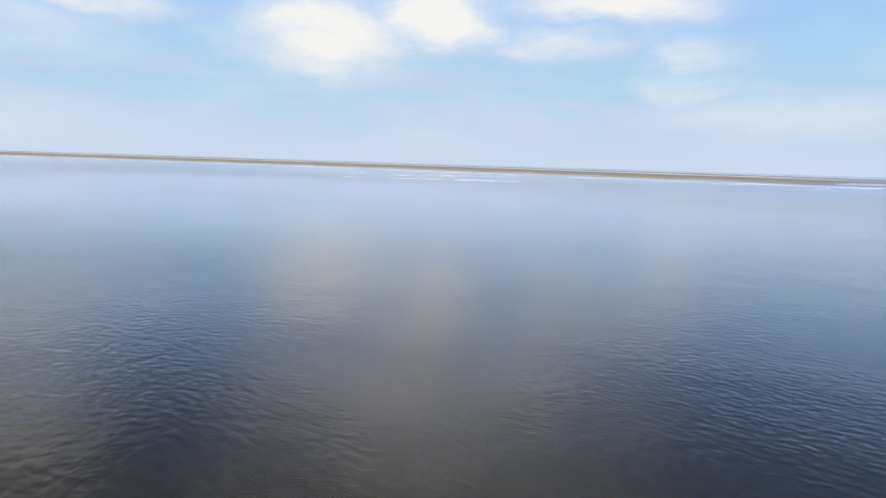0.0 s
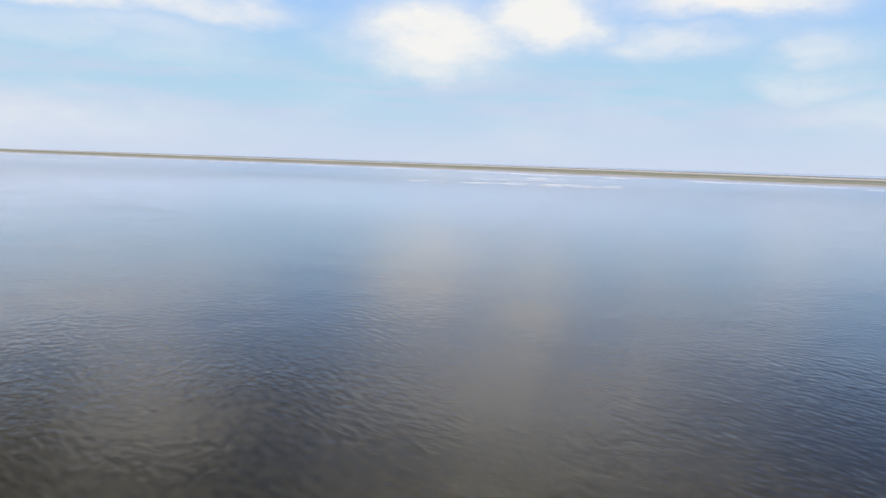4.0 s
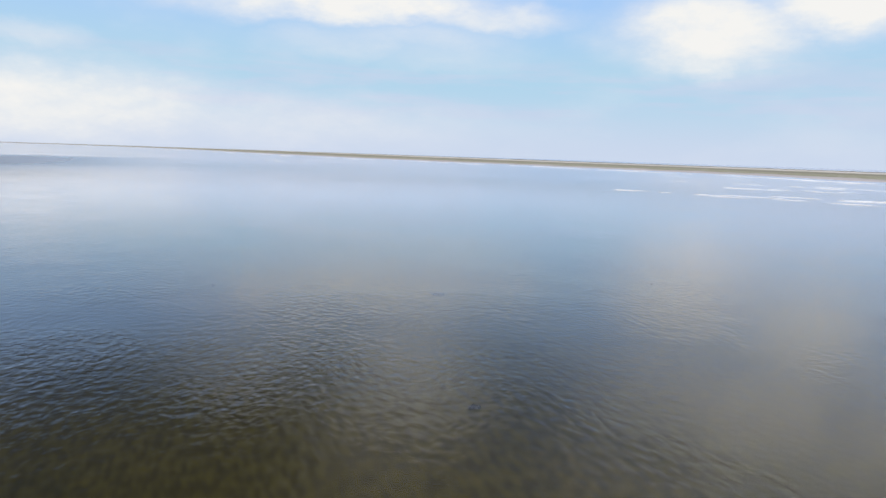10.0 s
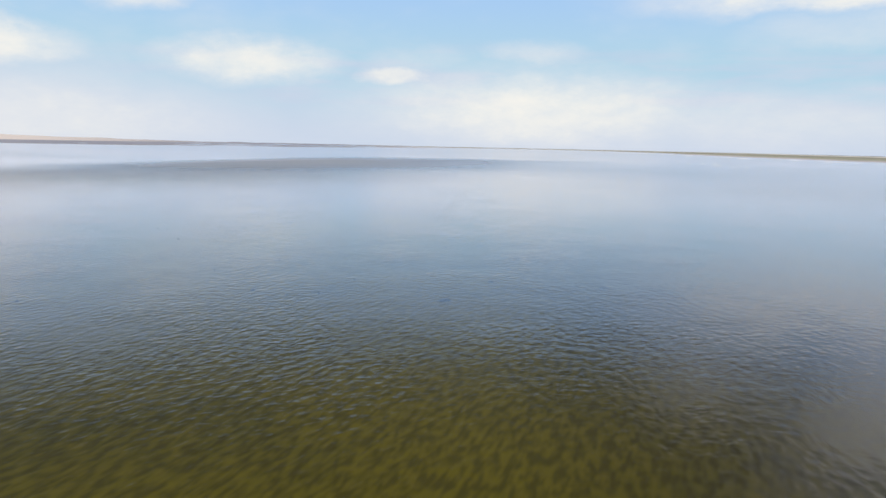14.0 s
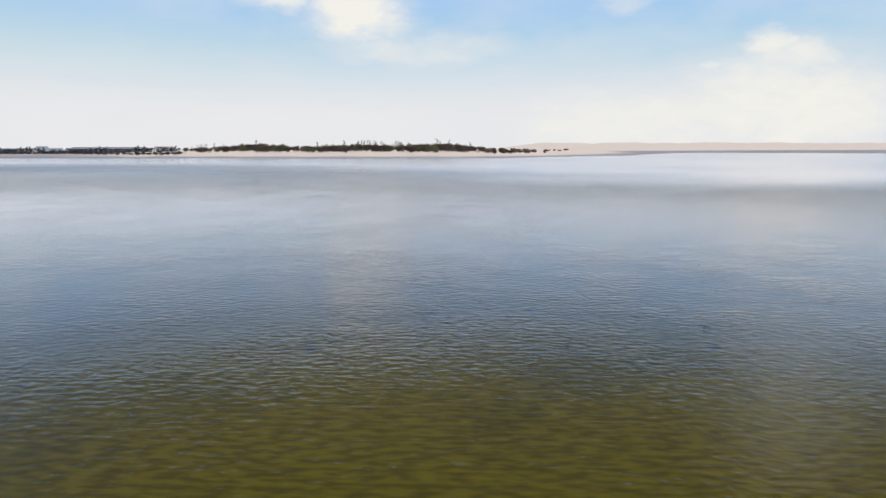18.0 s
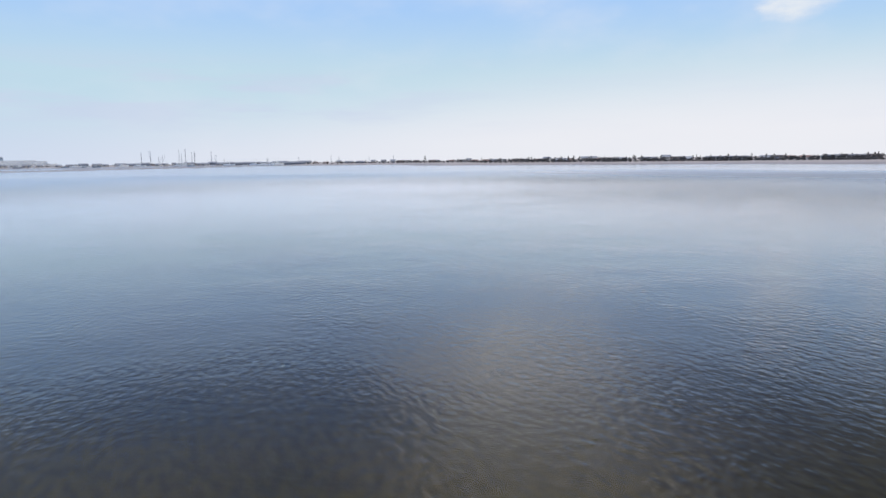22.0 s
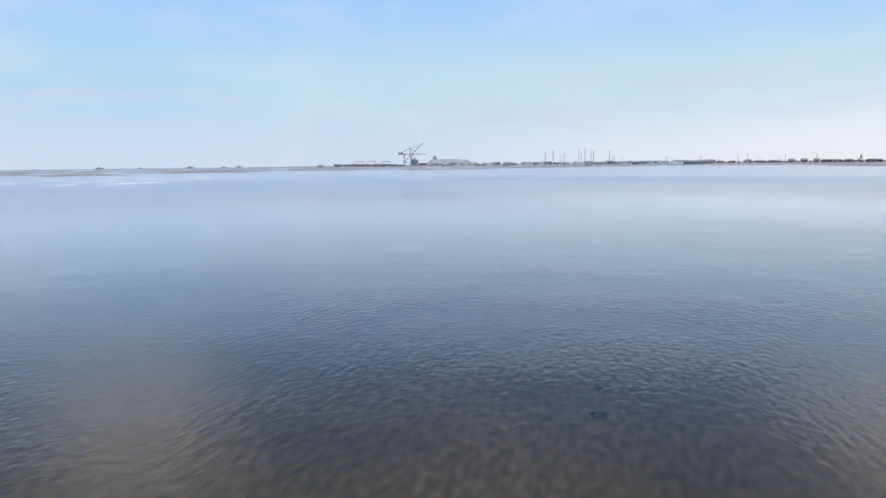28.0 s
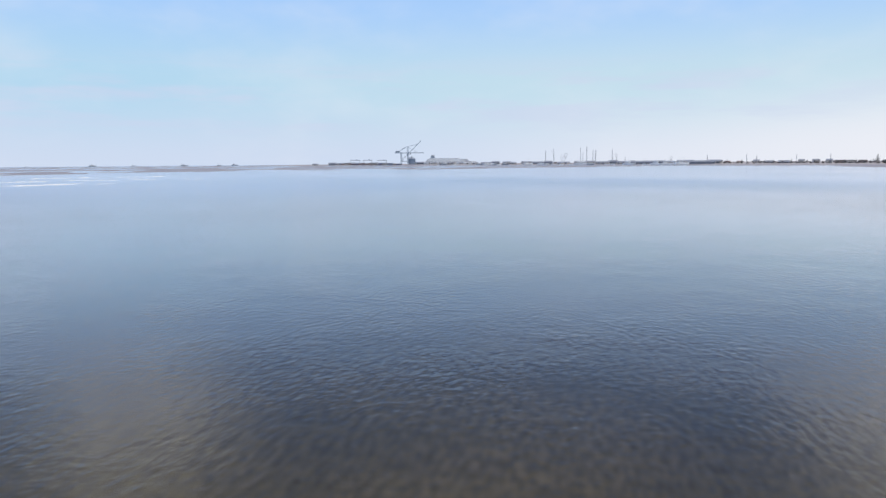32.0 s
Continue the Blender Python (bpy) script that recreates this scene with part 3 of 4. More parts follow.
def scrub_bush(seed, mat, label):
    """A wide, many-stemmed bush, about 10 m across and 6 m high."""
    r = random.Random(seed)
    root = tagged(new("scrub_bush"), label, "bush", "bushes along the sandy shore")
    lumps = [(r.uniform(-3.4, 3.4), r.uniform(-2.2, 2.2), r.uniform(1.8, 4.0), r.uniform(1.4, 2.6), r.uniform(1.3, 2.2), r.uniform(1.0, 1.9)) for _ in range(9)]
    stems = fresh()
    for lx, ly, lz, *_ in lumps:
        beam(stems, (lx * 0.15, ly * 0.15, -0.4), (lx * 0.55, ly * 0.55, lz * 0.5), 0.34, sides=5, taper=0.7)
        beam(stems, (lx * 0.55, ly * 0.55, lz * 0.5), (lx, ly, lz), 0.22, sides=4, taper=0.4)
    part("trunk", stems, M_BARK, root)
    part("crown", tufts(lumps, 900, 0.36, seed), mat, root)
    return root


def upright_tree(seed, mat, label, group, open_crown=False):
    """A slender tree about 10 m high with an uneven crown."""
    r = random.Random(seed)
    root = tagged(new("slender_tree"), label, "tree", group)
    trunk = fresh()
    beam(trunk, (0, 0, -0.4), (0.15, 0.1, 3.6), 0.42, sides=6, taper=0.75)
    beam(trunk, (0.15, 0.1, 3.6), (0.0, 0.25, 7.6), 0.30, sides=6, taper=0.35)
    lumps = []
    for k in range(8):
        h, a = 2.8 + k * 0.85, r.uniform(0, math.tau)
        far = r.uniform(0.5, 1.8) * (1.25 - k * 0.09)
        tip = (math.cos(a) * far, math.sin(a) * far, h + 1.0)
        beam(trunk, (0.1, 0.15, h), tip, 0.14, sides=4, taper=0.4)
        lumps.append((*tip, r.uniform(0.6, 1.2), r.uniform(0.6, 1.2), r.uniform(0.5, 1.1)))
    part("trunk", trunk, M_BARK, root)
    part("crown", tufts(lumps, 210 if open_crown else 460, 0.30, seed), mat, root)
    return root


def round_tree(seed, mat, label, group):
    """A broad garden tree about 8 m high."""
    r = random.Random(seed)
    root = tagged(new("garden_tree"), label, "tree", group)
    trunk = fresh()
    beam(trunk, (0, 0, -0.4), (0.1, 0, 2.6), 0.5, sides=6, taper=0.8)
    lumps = []
    for k in range(9):
        a, far = k * 2.4 + r.uniform(-0.4, 0.4), r.uniform(0.4, 2.6)
        tip = (math.cos(a) * far, math.sin(a) * far, r.uniform(3.6, 6.6) - far * 0.3)
        beam(trunk, (0.1, 0, 2.3), tip, 0.2, sides=4, taper=0.4)
        lumps.append((*tip, r.uniform(1.0, 1.7), r.uniform(1.0, 1.7), r.uniform(0.8, 1.3)))
    part("trunk", trunk, M_BARK, root)
    part("crown", tufts(lumps, 640, 0.34, seed), mat, root)
    return root


def palm_tree(seed, label, group):
    """A palm with a bent trunk and a head of drooping fronds, about 9 m high."""
    r = random.Random(seed)
    root = tagged(new("palm_tree"), label, "palm", group)
    trunk = fresh()
    top = Vector((0.5, 0.2, 7.4))
    beam(trunk, (0, 0, -0.4), (0.2, 0.05, 3.8), 0.52, sides=7, taper=0.8)
    beam(trunk, (0.2, 0.05, 3.8), top, 0.42, sides=7, taper=0.85)
    part("trunk", trunk, M_BARK, root)
    bm = bmesh.new()
    for k in range(20):
        a, lift = k * 2.399, r.uniform(-0.5, 1.1)
        out = Vector((math.cos(a), math.sin(a), 0))
        side = Vector((-out.y, out.x, 0))
        path = [top + out * s * 2.9 + Vector((0, 0, lift * s * 2 - 2.6 * s * s)) for s in (0, 0.35, 0.7, 1.0)]
        wide = (0.12, 0.42, 0.38, 0.05)
        rows = [[bm.verts.new(p + side * w - Vector((0, 0, w * 0.5))), bm.verts.new(p + Vector((0, 0, 0.06))), bm.verts.new(p - side * w - Vector((0, 0, w * 0.5)))] for p, w in zip(path, wide)]
        for p, q in zip(rows, rows[1:]):
            bm.faces.new((p[0], p[1], q[1], q[0]))
            bm.faces.new((p[1], p[2], q[2], q[1]))
    part("fronds", bm, M_LEAF_TOWN, root)
    return root


def conifer(seed, label, group):
    """A tall pine in tiers, about 14 m high."""
    r = random.Random(seed)
    root = tagged(new("tiered_pine"), label, "tree", group)
    part("trunk", beam(fresh(), (0, 0, -0.4), (0, 0, 13.4), 0.55, sides=6, taper=0.2), M_BARK, root)
    lumps = []
    for k in range(10):
        h, wide = 1.8 + k * 1.18, 3.4 * (1 - k / 11)
        for j in range(5):
            a = j * math.tau / 5 + k * 0.7 + r.uniform(-0.2, 0.2)
            lumps.append((math.cos(a) * wide * 0.6, math.sin(a) * wide * 0.6, h, wide * 0.45 + 0.2, wide * 0.45 + 0.2, 0.35))
    part("crown", tufts(lumps, 620, 0.32, seed, 0.2), M_LEAF_TOWN, root)
    return root


class Stock:
    """Kinds of plant: the first of each is set down once, the rest are copies."""

    def __init__(self, made):
        self.fresh, self.made = list(made), list(made)

    def put(self, place, turn, sx, sz):
        m = Matrix.Translation(place) @ Matrix.Rotation(turn, 4, "Z")
        if self.fresh:
            ob = self.fresh.pop()
        else:
            ob = copy_thing(rng.choice(self.made), m)
        ob.matrix_basis = m @ Matrix.Diagonal((sx, sx, sz, 1))
        return ob


scrub = Stock([scrub_bush(20 + k, M_LEAF_DARK, "dark brown brushy salt cedar bush on a sand bank") for k in range(4)]
              + [scrub_bush(30 + k, M_LEAF_OLIVE, "olive-green dense shore bush on pale sand") for k in range(2)])
shore_tree = Stock([upright_tree(40 + k, M_LEAF_OLIVE, "thin open-crowned tree rising above the shore scrub", "trees above the scrub", True) for k in range(3)])

# tops of the scrub as seen over the water: degrees of heading and height
CANOPY = [(164.0, .10), (161.0, .28), (159.4, .55), (157.8, .58), (156.4, .42), (155.0, .30), (154.0, .36), (152.0, .46), (150.0, .48),
          (147.0, .44), (145.2, .48), (143.6, .60), (142.0, .55), (140.8, .34), (139.5, .18), (137.0, .04), (135.0, -.05), (133.0, -.12)]


def canopy(az):
    for (a, p), (b, q) in zip(CANOPY, CANOPY[1:]):
        if b <= az <= a:
            return p + (q - p) * (a - az) / (a - b)
    return 0.0


def shore_far(eye, az, beyond):
    """How far along a heading the land has gone on for so many metres."""
    far = np.arange(300.0, 4000.0, 6.0)
    a = radians(az)
    d = shore_distance(eye[0] - math.sin(a) * far, eye[1] + math.cos(a) * far)
    return float(far[np.argmax(d > beyond)])


az = 163.8
while az > 132.4:
    for row, beyond in enumerate((175, 210, 250)):
        a = az + rng.uniform(-0.25, 0.25)
        thin = a < 139.5
        if thin and rng.random() < 0.15:
            continue
        if row == 0 and not (156.6 < a < 159.2 or 151.0 < a < 154.0 or 141 < a < 146.5 or thin) and rng.random() < 0.8:
            continue
        far = shore_far(MIDDLE, a, beyond + rng.uniform(-12, 12))
        p = spot(MIDDLE, a, far)
        top = 8.5 + far * math.tan(radians(canopy(a)))
        tall = max(1.3, top - p.z) * rng.uniform(0.78, 1.02) * (1.0 if row else 0.85)
        sz = tall / 6.5
        scrub.put(p, rng.uniform(0, 6.3), min(max(sz, 0.5), 1.5) * rng.uniform(0.85, 1.25), sz)
    az -= 0.52
for k in range(34):
    a = rng.choice((rng.uniform(140.8, 155.0), rng.uniform(143.5, 151.5), rng.uniform(158, 163.5)))
    far = shore_far(MIDDLE, a, rng.uniform(235, 290))
    p = spot(MIDDLE, a, far)
    top = 8.5 + far * math.tan(radians(canopy(a) + rng.uniform(-0.02, 0.2)))
    sz = max(5.0, top - p.z) / 10.2
    shore_tree.put(p, rng.uniform(0, 6.3), sz * rng.uniform(0.6, 0.85), sz)

# trees of the town along the far shore
GROUP = "trees along the town's waterfront"
town = [Stock([round_tree(50 + k, M_LEAF_TOWN, "broad haze-greyed green garden tree on the town shore", GROUP) for k in range(3)]),
        Stock([upright_tree(60 + k, M_LEAF_TOWN, "slender haze-greyed green tree on the town shore", GROUP) for k in range(3)]),
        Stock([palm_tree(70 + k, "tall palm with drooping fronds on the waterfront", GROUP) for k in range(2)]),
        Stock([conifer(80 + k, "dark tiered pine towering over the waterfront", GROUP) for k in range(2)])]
for k in range(300):
    a = 164.5 + 76 * (k / 300) + rng.uniform(-0.3, 0.3)
    eye = MIDDLE if a < 190 else LAST
    if a > 224 and rng.random() < 0.45:
        continue
    far = shore_far(eye, a, rng.choice((150, 170, 210, 260)))
    kind = rng.choices(town, (5, 4, 3 if a < 200 else 2, 0.7))[0]
    size = rng.uniform(0.42, 0.78)
    kind.put(spot(eye, a, far), rng.uniform(0, 6.3), size * rng.uniform(0.9, 1.3), size)
for k in range(270):
    eye = MIDDLE if k < 140 else LAST
    a = (164.2 + 38 * k / 140 if k < 140 else 186 + 36 * (k - 140) / 130) + rng.uniform(-0.25, 0.25)
    size = rng.uniform(0.52, 0.8) * (1.15 if a < 200 else 1.0)
    rng.choices(town[:3], (5, 3.2, 1.5))[0].put(spot(eye, a, shore_far(eye, a, rng.choice((135, 145, 160)))), rng.uniform(0, 6.3), size * rng.uniform(0.9, 1.3), size)
hedge = Stock([scrub_bush(95 + k, M_LEAF_TOWN, "low haze-greyed green hedge bush along the town shore") for k in range(3)])
for k in range(150):
    eye, a = (MIDDLE, 164.4 + 0.44 * k) if k < 92 else (LAST, 203 + 0.42 * (k - 92))
    hedge.put(spot(eye, a, shore_far(eye, a, rng.uniform(122, 136))), rng.uniform(0, 6.3), rng.uniform(0.75, 1.1), rng.uniform(0.45, 0.8))
town[3].put(spot(LAST, 208.9, shore_far(LAST, 208.9, 140)), 0.4, 1.5, 1.25)


# ---------------------------------------------------------------- buildings
def house(seed, storeys, wide, deep, wall, roof, gable, label):
    r = random.Random(seed)
    root = tagged(new("house"), label, "house", "houses along the waterfront")
    tall = storeys * 2.9 + 0.4
    part("wall", box(fresh(), 0, 0, -0.6, wide, deep, tall + 0.6, bevel=0.04), wall, root)
    bm = fresh()
    if gable:
        up = deep * 0.28
        ends = []
        for x in (-wide / 2 - 0.5, wide / 2 + 0.5):
            ends.append([bm.verts.new((x, y, z)) for y, z in ((-deep / 2 - 0.5, tall - 0.15), (0, tall + up), (deep / 2 + 0.5, tall - 0.15), (deep / 2 + 0.5, tall - 0.4), (-deep / 2 - 0.5, tall - 0.4))])
        for k in range(5):
            bm.faces.new((ends[0][k], ends[0][(k + 1) % 5], ends[1][(k + 1) % 5], ends[1][k]))
        bm.faces.new(ends[0][::-1]), bm.faces.new(ends[1])
        bmesh.ops.recalc_face_normals(bm, faces=bm.faces)
    else:
        box(bm, 0, 0, tall, wide + 0.6, deep + 0.6, 0.35, bevel=0.05)
    part("roof", bm, roof, root)
    count = max(2, int(wide / 3.6))
    for s in range(storeys):
        for k in range(count):
            x = (k + 0.5) / count * (wide - 1.2) - (wide - 1.2) / 2
            if s == 0 and k == count // 2:
                part("door", box(fresh(), x, -deep / 2, 0.1, 1.1, 0.14, 2.1, bevel=0.02), M_WALL_WARM, root)
                continue
            win = part("window", box(fresh(), x, -deep / 2, 0.95 + s * 2.9, 1.9, 0.12, 1.35), M_GLASS, root)
            part("window_sill", box(fresh(), x, -deep / 2 - 0.02, 0.84 + s * 2.9, 2.05, 0.2, 0.1), M_WHITE, win)
    return root


def waterfront_block(length, label):
    """A long two-storey building with a deep roof on a row of posts."""
    root = tagged(new("waterfront_building"), label, "building")
    part("wall", box(fresh(), 0, 3, -1, length, 14, 7.6, bevel=0.05), M_WALL_GREY, root)
    part("roof", box(fresh(), 0, 1, 6.9, length + 3, 20, 0.6, bevel=0.08), M_ROOF, root)
    part("roof_ridge", box(fresh(), 0, 3, 7.5, length * 0.9, 8, 1.3, bevel=0.3), M_ROOF, root)
    part("balcony", box(fresh(), 0, -6, 3.3, length + 1, 3.4, 0.3, bevel=0.03), M_WALL, root)
    n = int(length / 5)
    for k in range(n + 1):
        part("post", box(fresh(), -length / 2 + k * length / n, -7.2, -1, 0.5, 0.5, 7.9, bevel=0.03), M_WALL, root)
    for k in range(n):
        x = -length / 2 + (k + 0.5) * length / n
        for z in (0.4, 3.9):
            part("window", box(fresh(), x, -4.0, z, 3.4, 0.16, 2.3), M_GLASS, root)
    return root


for a, length in ((169.2, 86.0), (184.2, 58.0), (176.5, 46.0)):
    p = spot(MIDDLE, a, shore_far(MIDDLE, a, 180))
    b = waterfront_block(length, "long grey two-storey waterfront building with a posted veranda")
    b.matrix_basis = Matrix.Translation(p) @ Matrix.Rotation(facing(MIDDLE, p), 4, "Z") @ Matrix.Diagonal((1, 1, 0.72, 1))

KINDS = [house(1, 1, 14, 9, M_WALL, M_ROOF_RED, True, "pale single-storey house with a dull red gable roof"),
         house(2, 2, 16, 10, M_WALL_WARM, M_ROOF, False, "terracotta two-storey house with a flat roof"),
         house(3, 2, 12, 10, M_WALL, M_ROOF, True, "pale two-storey house with a grey gable roof"),
         house(4, 1, 22, 12, M_WALL_GREY, M_ROOF, True, "low grey shed with a sheet roof by the water"),
         house(5, 2, 20, 11, M_WALL, M_ROOF, False, "white two-storey block with a flat roof")]
unused = list(KINDS)
for k in range(78):
    a = 165.5 + 70 * (k / 78) + rng.uniform(-0.4, 0.4)
    eye = MIDDLE if a < 190 else LAST
    if any(abs(a - b) < w for b, w in ((169.2, 3.0), (184.2, 2.2), (176.5, 1.8))):
        continue
    p = spot(eye, a, shore_far(eye, a, rng.choice((190, 230, 290))))
    m = Matrix.Translation(p) @ Matrix.Rotation(facing(eye, p, rng.uniform(-0.35, 0.35)), 4, "Z")
    if unused:
        unused.pop().matrix_basis = m
    else:
        copy_thing(rng.choices(KINDS, (5, 3, 4, 3, 1.5))[0], m)


# ---------------------------------------------------------------- the port
def place_port(ob, az, far, turn=0.0):
    p = spot(LAST, az, far)
    ob.matrix_basis = Matrix.Translation(p) @ Matrix.Rotation(facing(LAST, p, turn), 4, "Z")
    return ob


def quay_crane(raised, label):
    """A ship-to-shore gantry crane; its boom lies level or is raised."""
    root = tagged(new("quay_crane"), label, "crane", "cranes on the quay")
    for x in (0.0, 25.0):
        for y in (-9.0, 9.0):
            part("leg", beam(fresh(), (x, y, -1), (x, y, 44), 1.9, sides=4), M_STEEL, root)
            part("wheel_truck", box(fresh(), x, y, -0.6, 5.0, 2.0, 1.8, bevel=0.2), M_HAZED_STEEL, root)
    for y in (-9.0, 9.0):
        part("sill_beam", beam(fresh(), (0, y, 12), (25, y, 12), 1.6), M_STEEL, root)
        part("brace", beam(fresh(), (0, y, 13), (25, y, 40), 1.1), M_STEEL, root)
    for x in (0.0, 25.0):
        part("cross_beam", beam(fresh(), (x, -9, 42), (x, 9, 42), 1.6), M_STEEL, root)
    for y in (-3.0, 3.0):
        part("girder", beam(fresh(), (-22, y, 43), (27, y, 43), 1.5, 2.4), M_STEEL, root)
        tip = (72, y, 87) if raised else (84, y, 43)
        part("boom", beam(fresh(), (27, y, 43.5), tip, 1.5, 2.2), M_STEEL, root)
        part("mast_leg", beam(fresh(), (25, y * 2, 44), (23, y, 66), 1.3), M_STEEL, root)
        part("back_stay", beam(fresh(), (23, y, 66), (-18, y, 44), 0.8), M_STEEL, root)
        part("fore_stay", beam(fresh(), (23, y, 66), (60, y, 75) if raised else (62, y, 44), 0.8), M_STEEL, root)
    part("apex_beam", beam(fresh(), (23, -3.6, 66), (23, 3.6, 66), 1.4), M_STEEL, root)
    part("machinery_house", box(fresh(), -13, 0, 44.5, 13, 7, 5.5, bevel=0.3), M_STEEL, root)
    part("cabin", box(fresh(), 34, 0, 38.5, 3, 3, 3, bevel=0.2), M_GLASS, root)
    return root


place_port(quay_crane(False, "blue-grey quay crane with its boom level over the berth"), 244.80, 2520)
place_port(quay_crane(True, "blue-grey quay crane with its boom raised high"), 244.72, 2545)


def yard_gantry():
    root = tagged(new("yard_gantry"), "blue-grey rubber-tyred gantry crane over the stacks", "crane", "gantry cranes in the yard")
    for x in (-15.0, 15.0):
        for y in (-4.0, 4.0):
            part("leg", beam(fresh(), (x, y, -0.5), (x, y, 17), 1.1), M_HAZED_STEEL, root)
            part("wheel", beam(fresh(), (x - 0.4, y, 0.7), (x + 0.4, y, 0.7), 1.6, sides=12), M_HAZED_STEEL, root)
        part("sill", beam(fresh(), (x, -6, 1.8), (x, 6, 1.8), 1.0), M_HAZED_STEEL, root)
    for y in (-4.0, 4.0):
        part("girder", beam(fresh(), (-17, y, 17.5), (17, y, 17.5), 1.2, 1.8), M_HAZED_STEEL, root)
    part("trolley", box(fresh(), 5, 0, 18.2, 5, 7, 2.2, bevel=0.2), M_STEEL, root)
    return root


gantry = yard_gantry()
place_port(gantry, 248.58, 2480)
for a in (247.55, 246.35):
    copy_thing(gantry, place_port(new("spare"), a, 2490).matrix_basis.copy())
for ob in [o for o in scene.objects if o.name.startswith("spare")]:
    bpy.data.objects.remove(ob)


def container(mat, label):
    """A steel container with ribs on its sides and door bars."""
    root = tagged(new("container"), label, "container", "stacked containers in the yard")
    part("body", box(fresh(), 0, 0, 0, 12.2, 2.44, 2.6, bevel=0.05), mat, root)
    ribs = fresh()
    for k in range(16):
        box(ribs, -5.6 + k * 0.75, 0, 0.15, 0.2, 2.5, 2.3)
    part("ribs", ribs, mat, root)
    return root


boxes = [container(m, l) for m, l in zip(M_CONTAINER, ("haze-greyed red ribbed steel container", "blue ribbed steel container", "grey ribbed steel container"))]
first = list(boxes)
for k in range(66):
    a = 249.8 - (k // 3) * 0.235
    p = spot(LAST, a, 2470 + rng.choice((0, 8, 16)))
    m = Matrix.Translation(p + Vector((0, 0, (k % 3) * 2.61))) @ Matrix.Rotation(facing(LAST, p), 4, "Z")
    if k % 3 == 2 and rng.random() < 0.5:
        continue
    if first:
        first.pop().matrix_basis = m
    else:
        copy_thing(rng.choice(boxes), m)


def hull_mesh(length, wide, tall, rake, sink=2.0):
    """A ship's hull along x with a raked bow at +x and a rounded stern."""
    bm = bmesh.new()
    rows = []
    for k in range(15):
        s = k / 14
        half = wide / 2 * min(1.0, 0.55 + 4 * s) * (1.0 if s < 0.72 else max(0.02, 1 - ((s - 0.72) / 0.28) ** 2))
        sheer = tall + 2.5 * max(0, s - 0.7) ** 2 * 10
        x = (s - 0.5) * length
        rows.append([bm.verts.new(v) for v in ((x - rake * s, 0.8 * half, -sink), (x, half, tall * 0.4), (x + rake * s * 0.5, half, sheer), (x + rake * s * 0.5, -half, sheer), (x, -half, tall * 0.4), (x - rake * s, -0.8 * half, -sink))])
    for p, q in zip(rows, rows[1:]):
        for j in range(6):
            bm.faces.new((p[j], p[(j + 1) % 6], q[(j + 1) % 6], q[j]))
    bm.faces.new(rows[0]), bm.faces.new(rows[-1][::-1])
    bmesh.ops.recalc_face_normals(bm, faces=bm.faces)
    return bm


def cruise_ship():
    root = tagged(new("cruise_ship"), "large white cruise ship with tiered decks berthed at the quay", "ship")
    part("hull", hull_mesh(172, 26, 9, 5), M_WHITE, root, "white steel hull")
    decks = ((-4, 146, 24), (-6, 138, 24), (-8, 130, 23), (-10, 122, 22), (-16, 96, 20))
    for k, (x, long, wide) in enumerate(decks):
        z = 9 + k * 2.9
        deck = part("deck", box(fresh(), x, 0, z, long, wide, 2.75, bevel=0.25), M_WHITE, root)
        rows = fresh()
        n = int(long / 4)
        for j in range(n):
            for side in (-1, 1):
                box(rows, x - long / 2 + (j + 0.5) * long / n, side * wide / 2, z + 0.9, 2.4, 0.2, 1.0)
        part("deck_windows", rows, M_STEEL, deck)
    part("bridge", box(fresh(), 56, 0, 17.5, 9, 27, 3.2, bevel=0.5), M_WHITE, root)
    part("bridge_windows", box(fresh(), 60.5, 0, 18.5, 0.4, 24, 1.3), M_GLASS, root)
    funnel = part("funnel", box(fresh(), -54, 0, 20, 12, 9, 14, bevel=1.6), M_HULL, root, "dark blue funnel")
    part("funnel_cap", box(fresh(), -54, 0, 34, 9, 7, 1.2, bevel=0.3), M_HAZED_STEEL, funnel)
    part("mast", beam(fresh(), (52, 0, 20), (50, 0, 33), 0.9, sides=6, taper=0.4), M_WHITE, root)
    for k in range(9):
        for side in (-1, 1):
            part("lifeboat", box(fresh(), -52 + k * 11.5, side * 12.9, 10.2, 8.2, 2.2, 2.0, bevel=0.7), M_WHITE, root)
    return root


liner = place_port(cruise_ship(), 240.75, 2610, 0.12)
liner.matrix_basis = liner.matrix_basis @ Matrix.Diagonal((1.18, 1.18, 1.0, 1))


def cargo_ship():
    root = tagged(new("cargo_ship"), "dark blue-grey cargo ship with a tall stern block", "ship")
    part("hull", hull_mesh(120, 28, 9, 4), M_HULL, root)
    part("stern_block", box(fresh(), -44, 0, 9, 16, 25, 13, bevel=0.4), M_HULL, root)
    part("bridge", box(fresh(), -44, 0, 23, 9, 21, 3, bevel=0.3), M_WHITE, root)
    part("funnel", box(fresh(), -51, 0, 23, 4, 5, 7, bevel=0.6), M_HAZED_STEEL, root)
    part("mast", beam(fresh(), (-42, 0, 26), (-42, 0, 34), 0.6, sides=6), M_WHITE, root)
    return root


place_port(cargo_ship(), 243.75, 2600, 1.45)


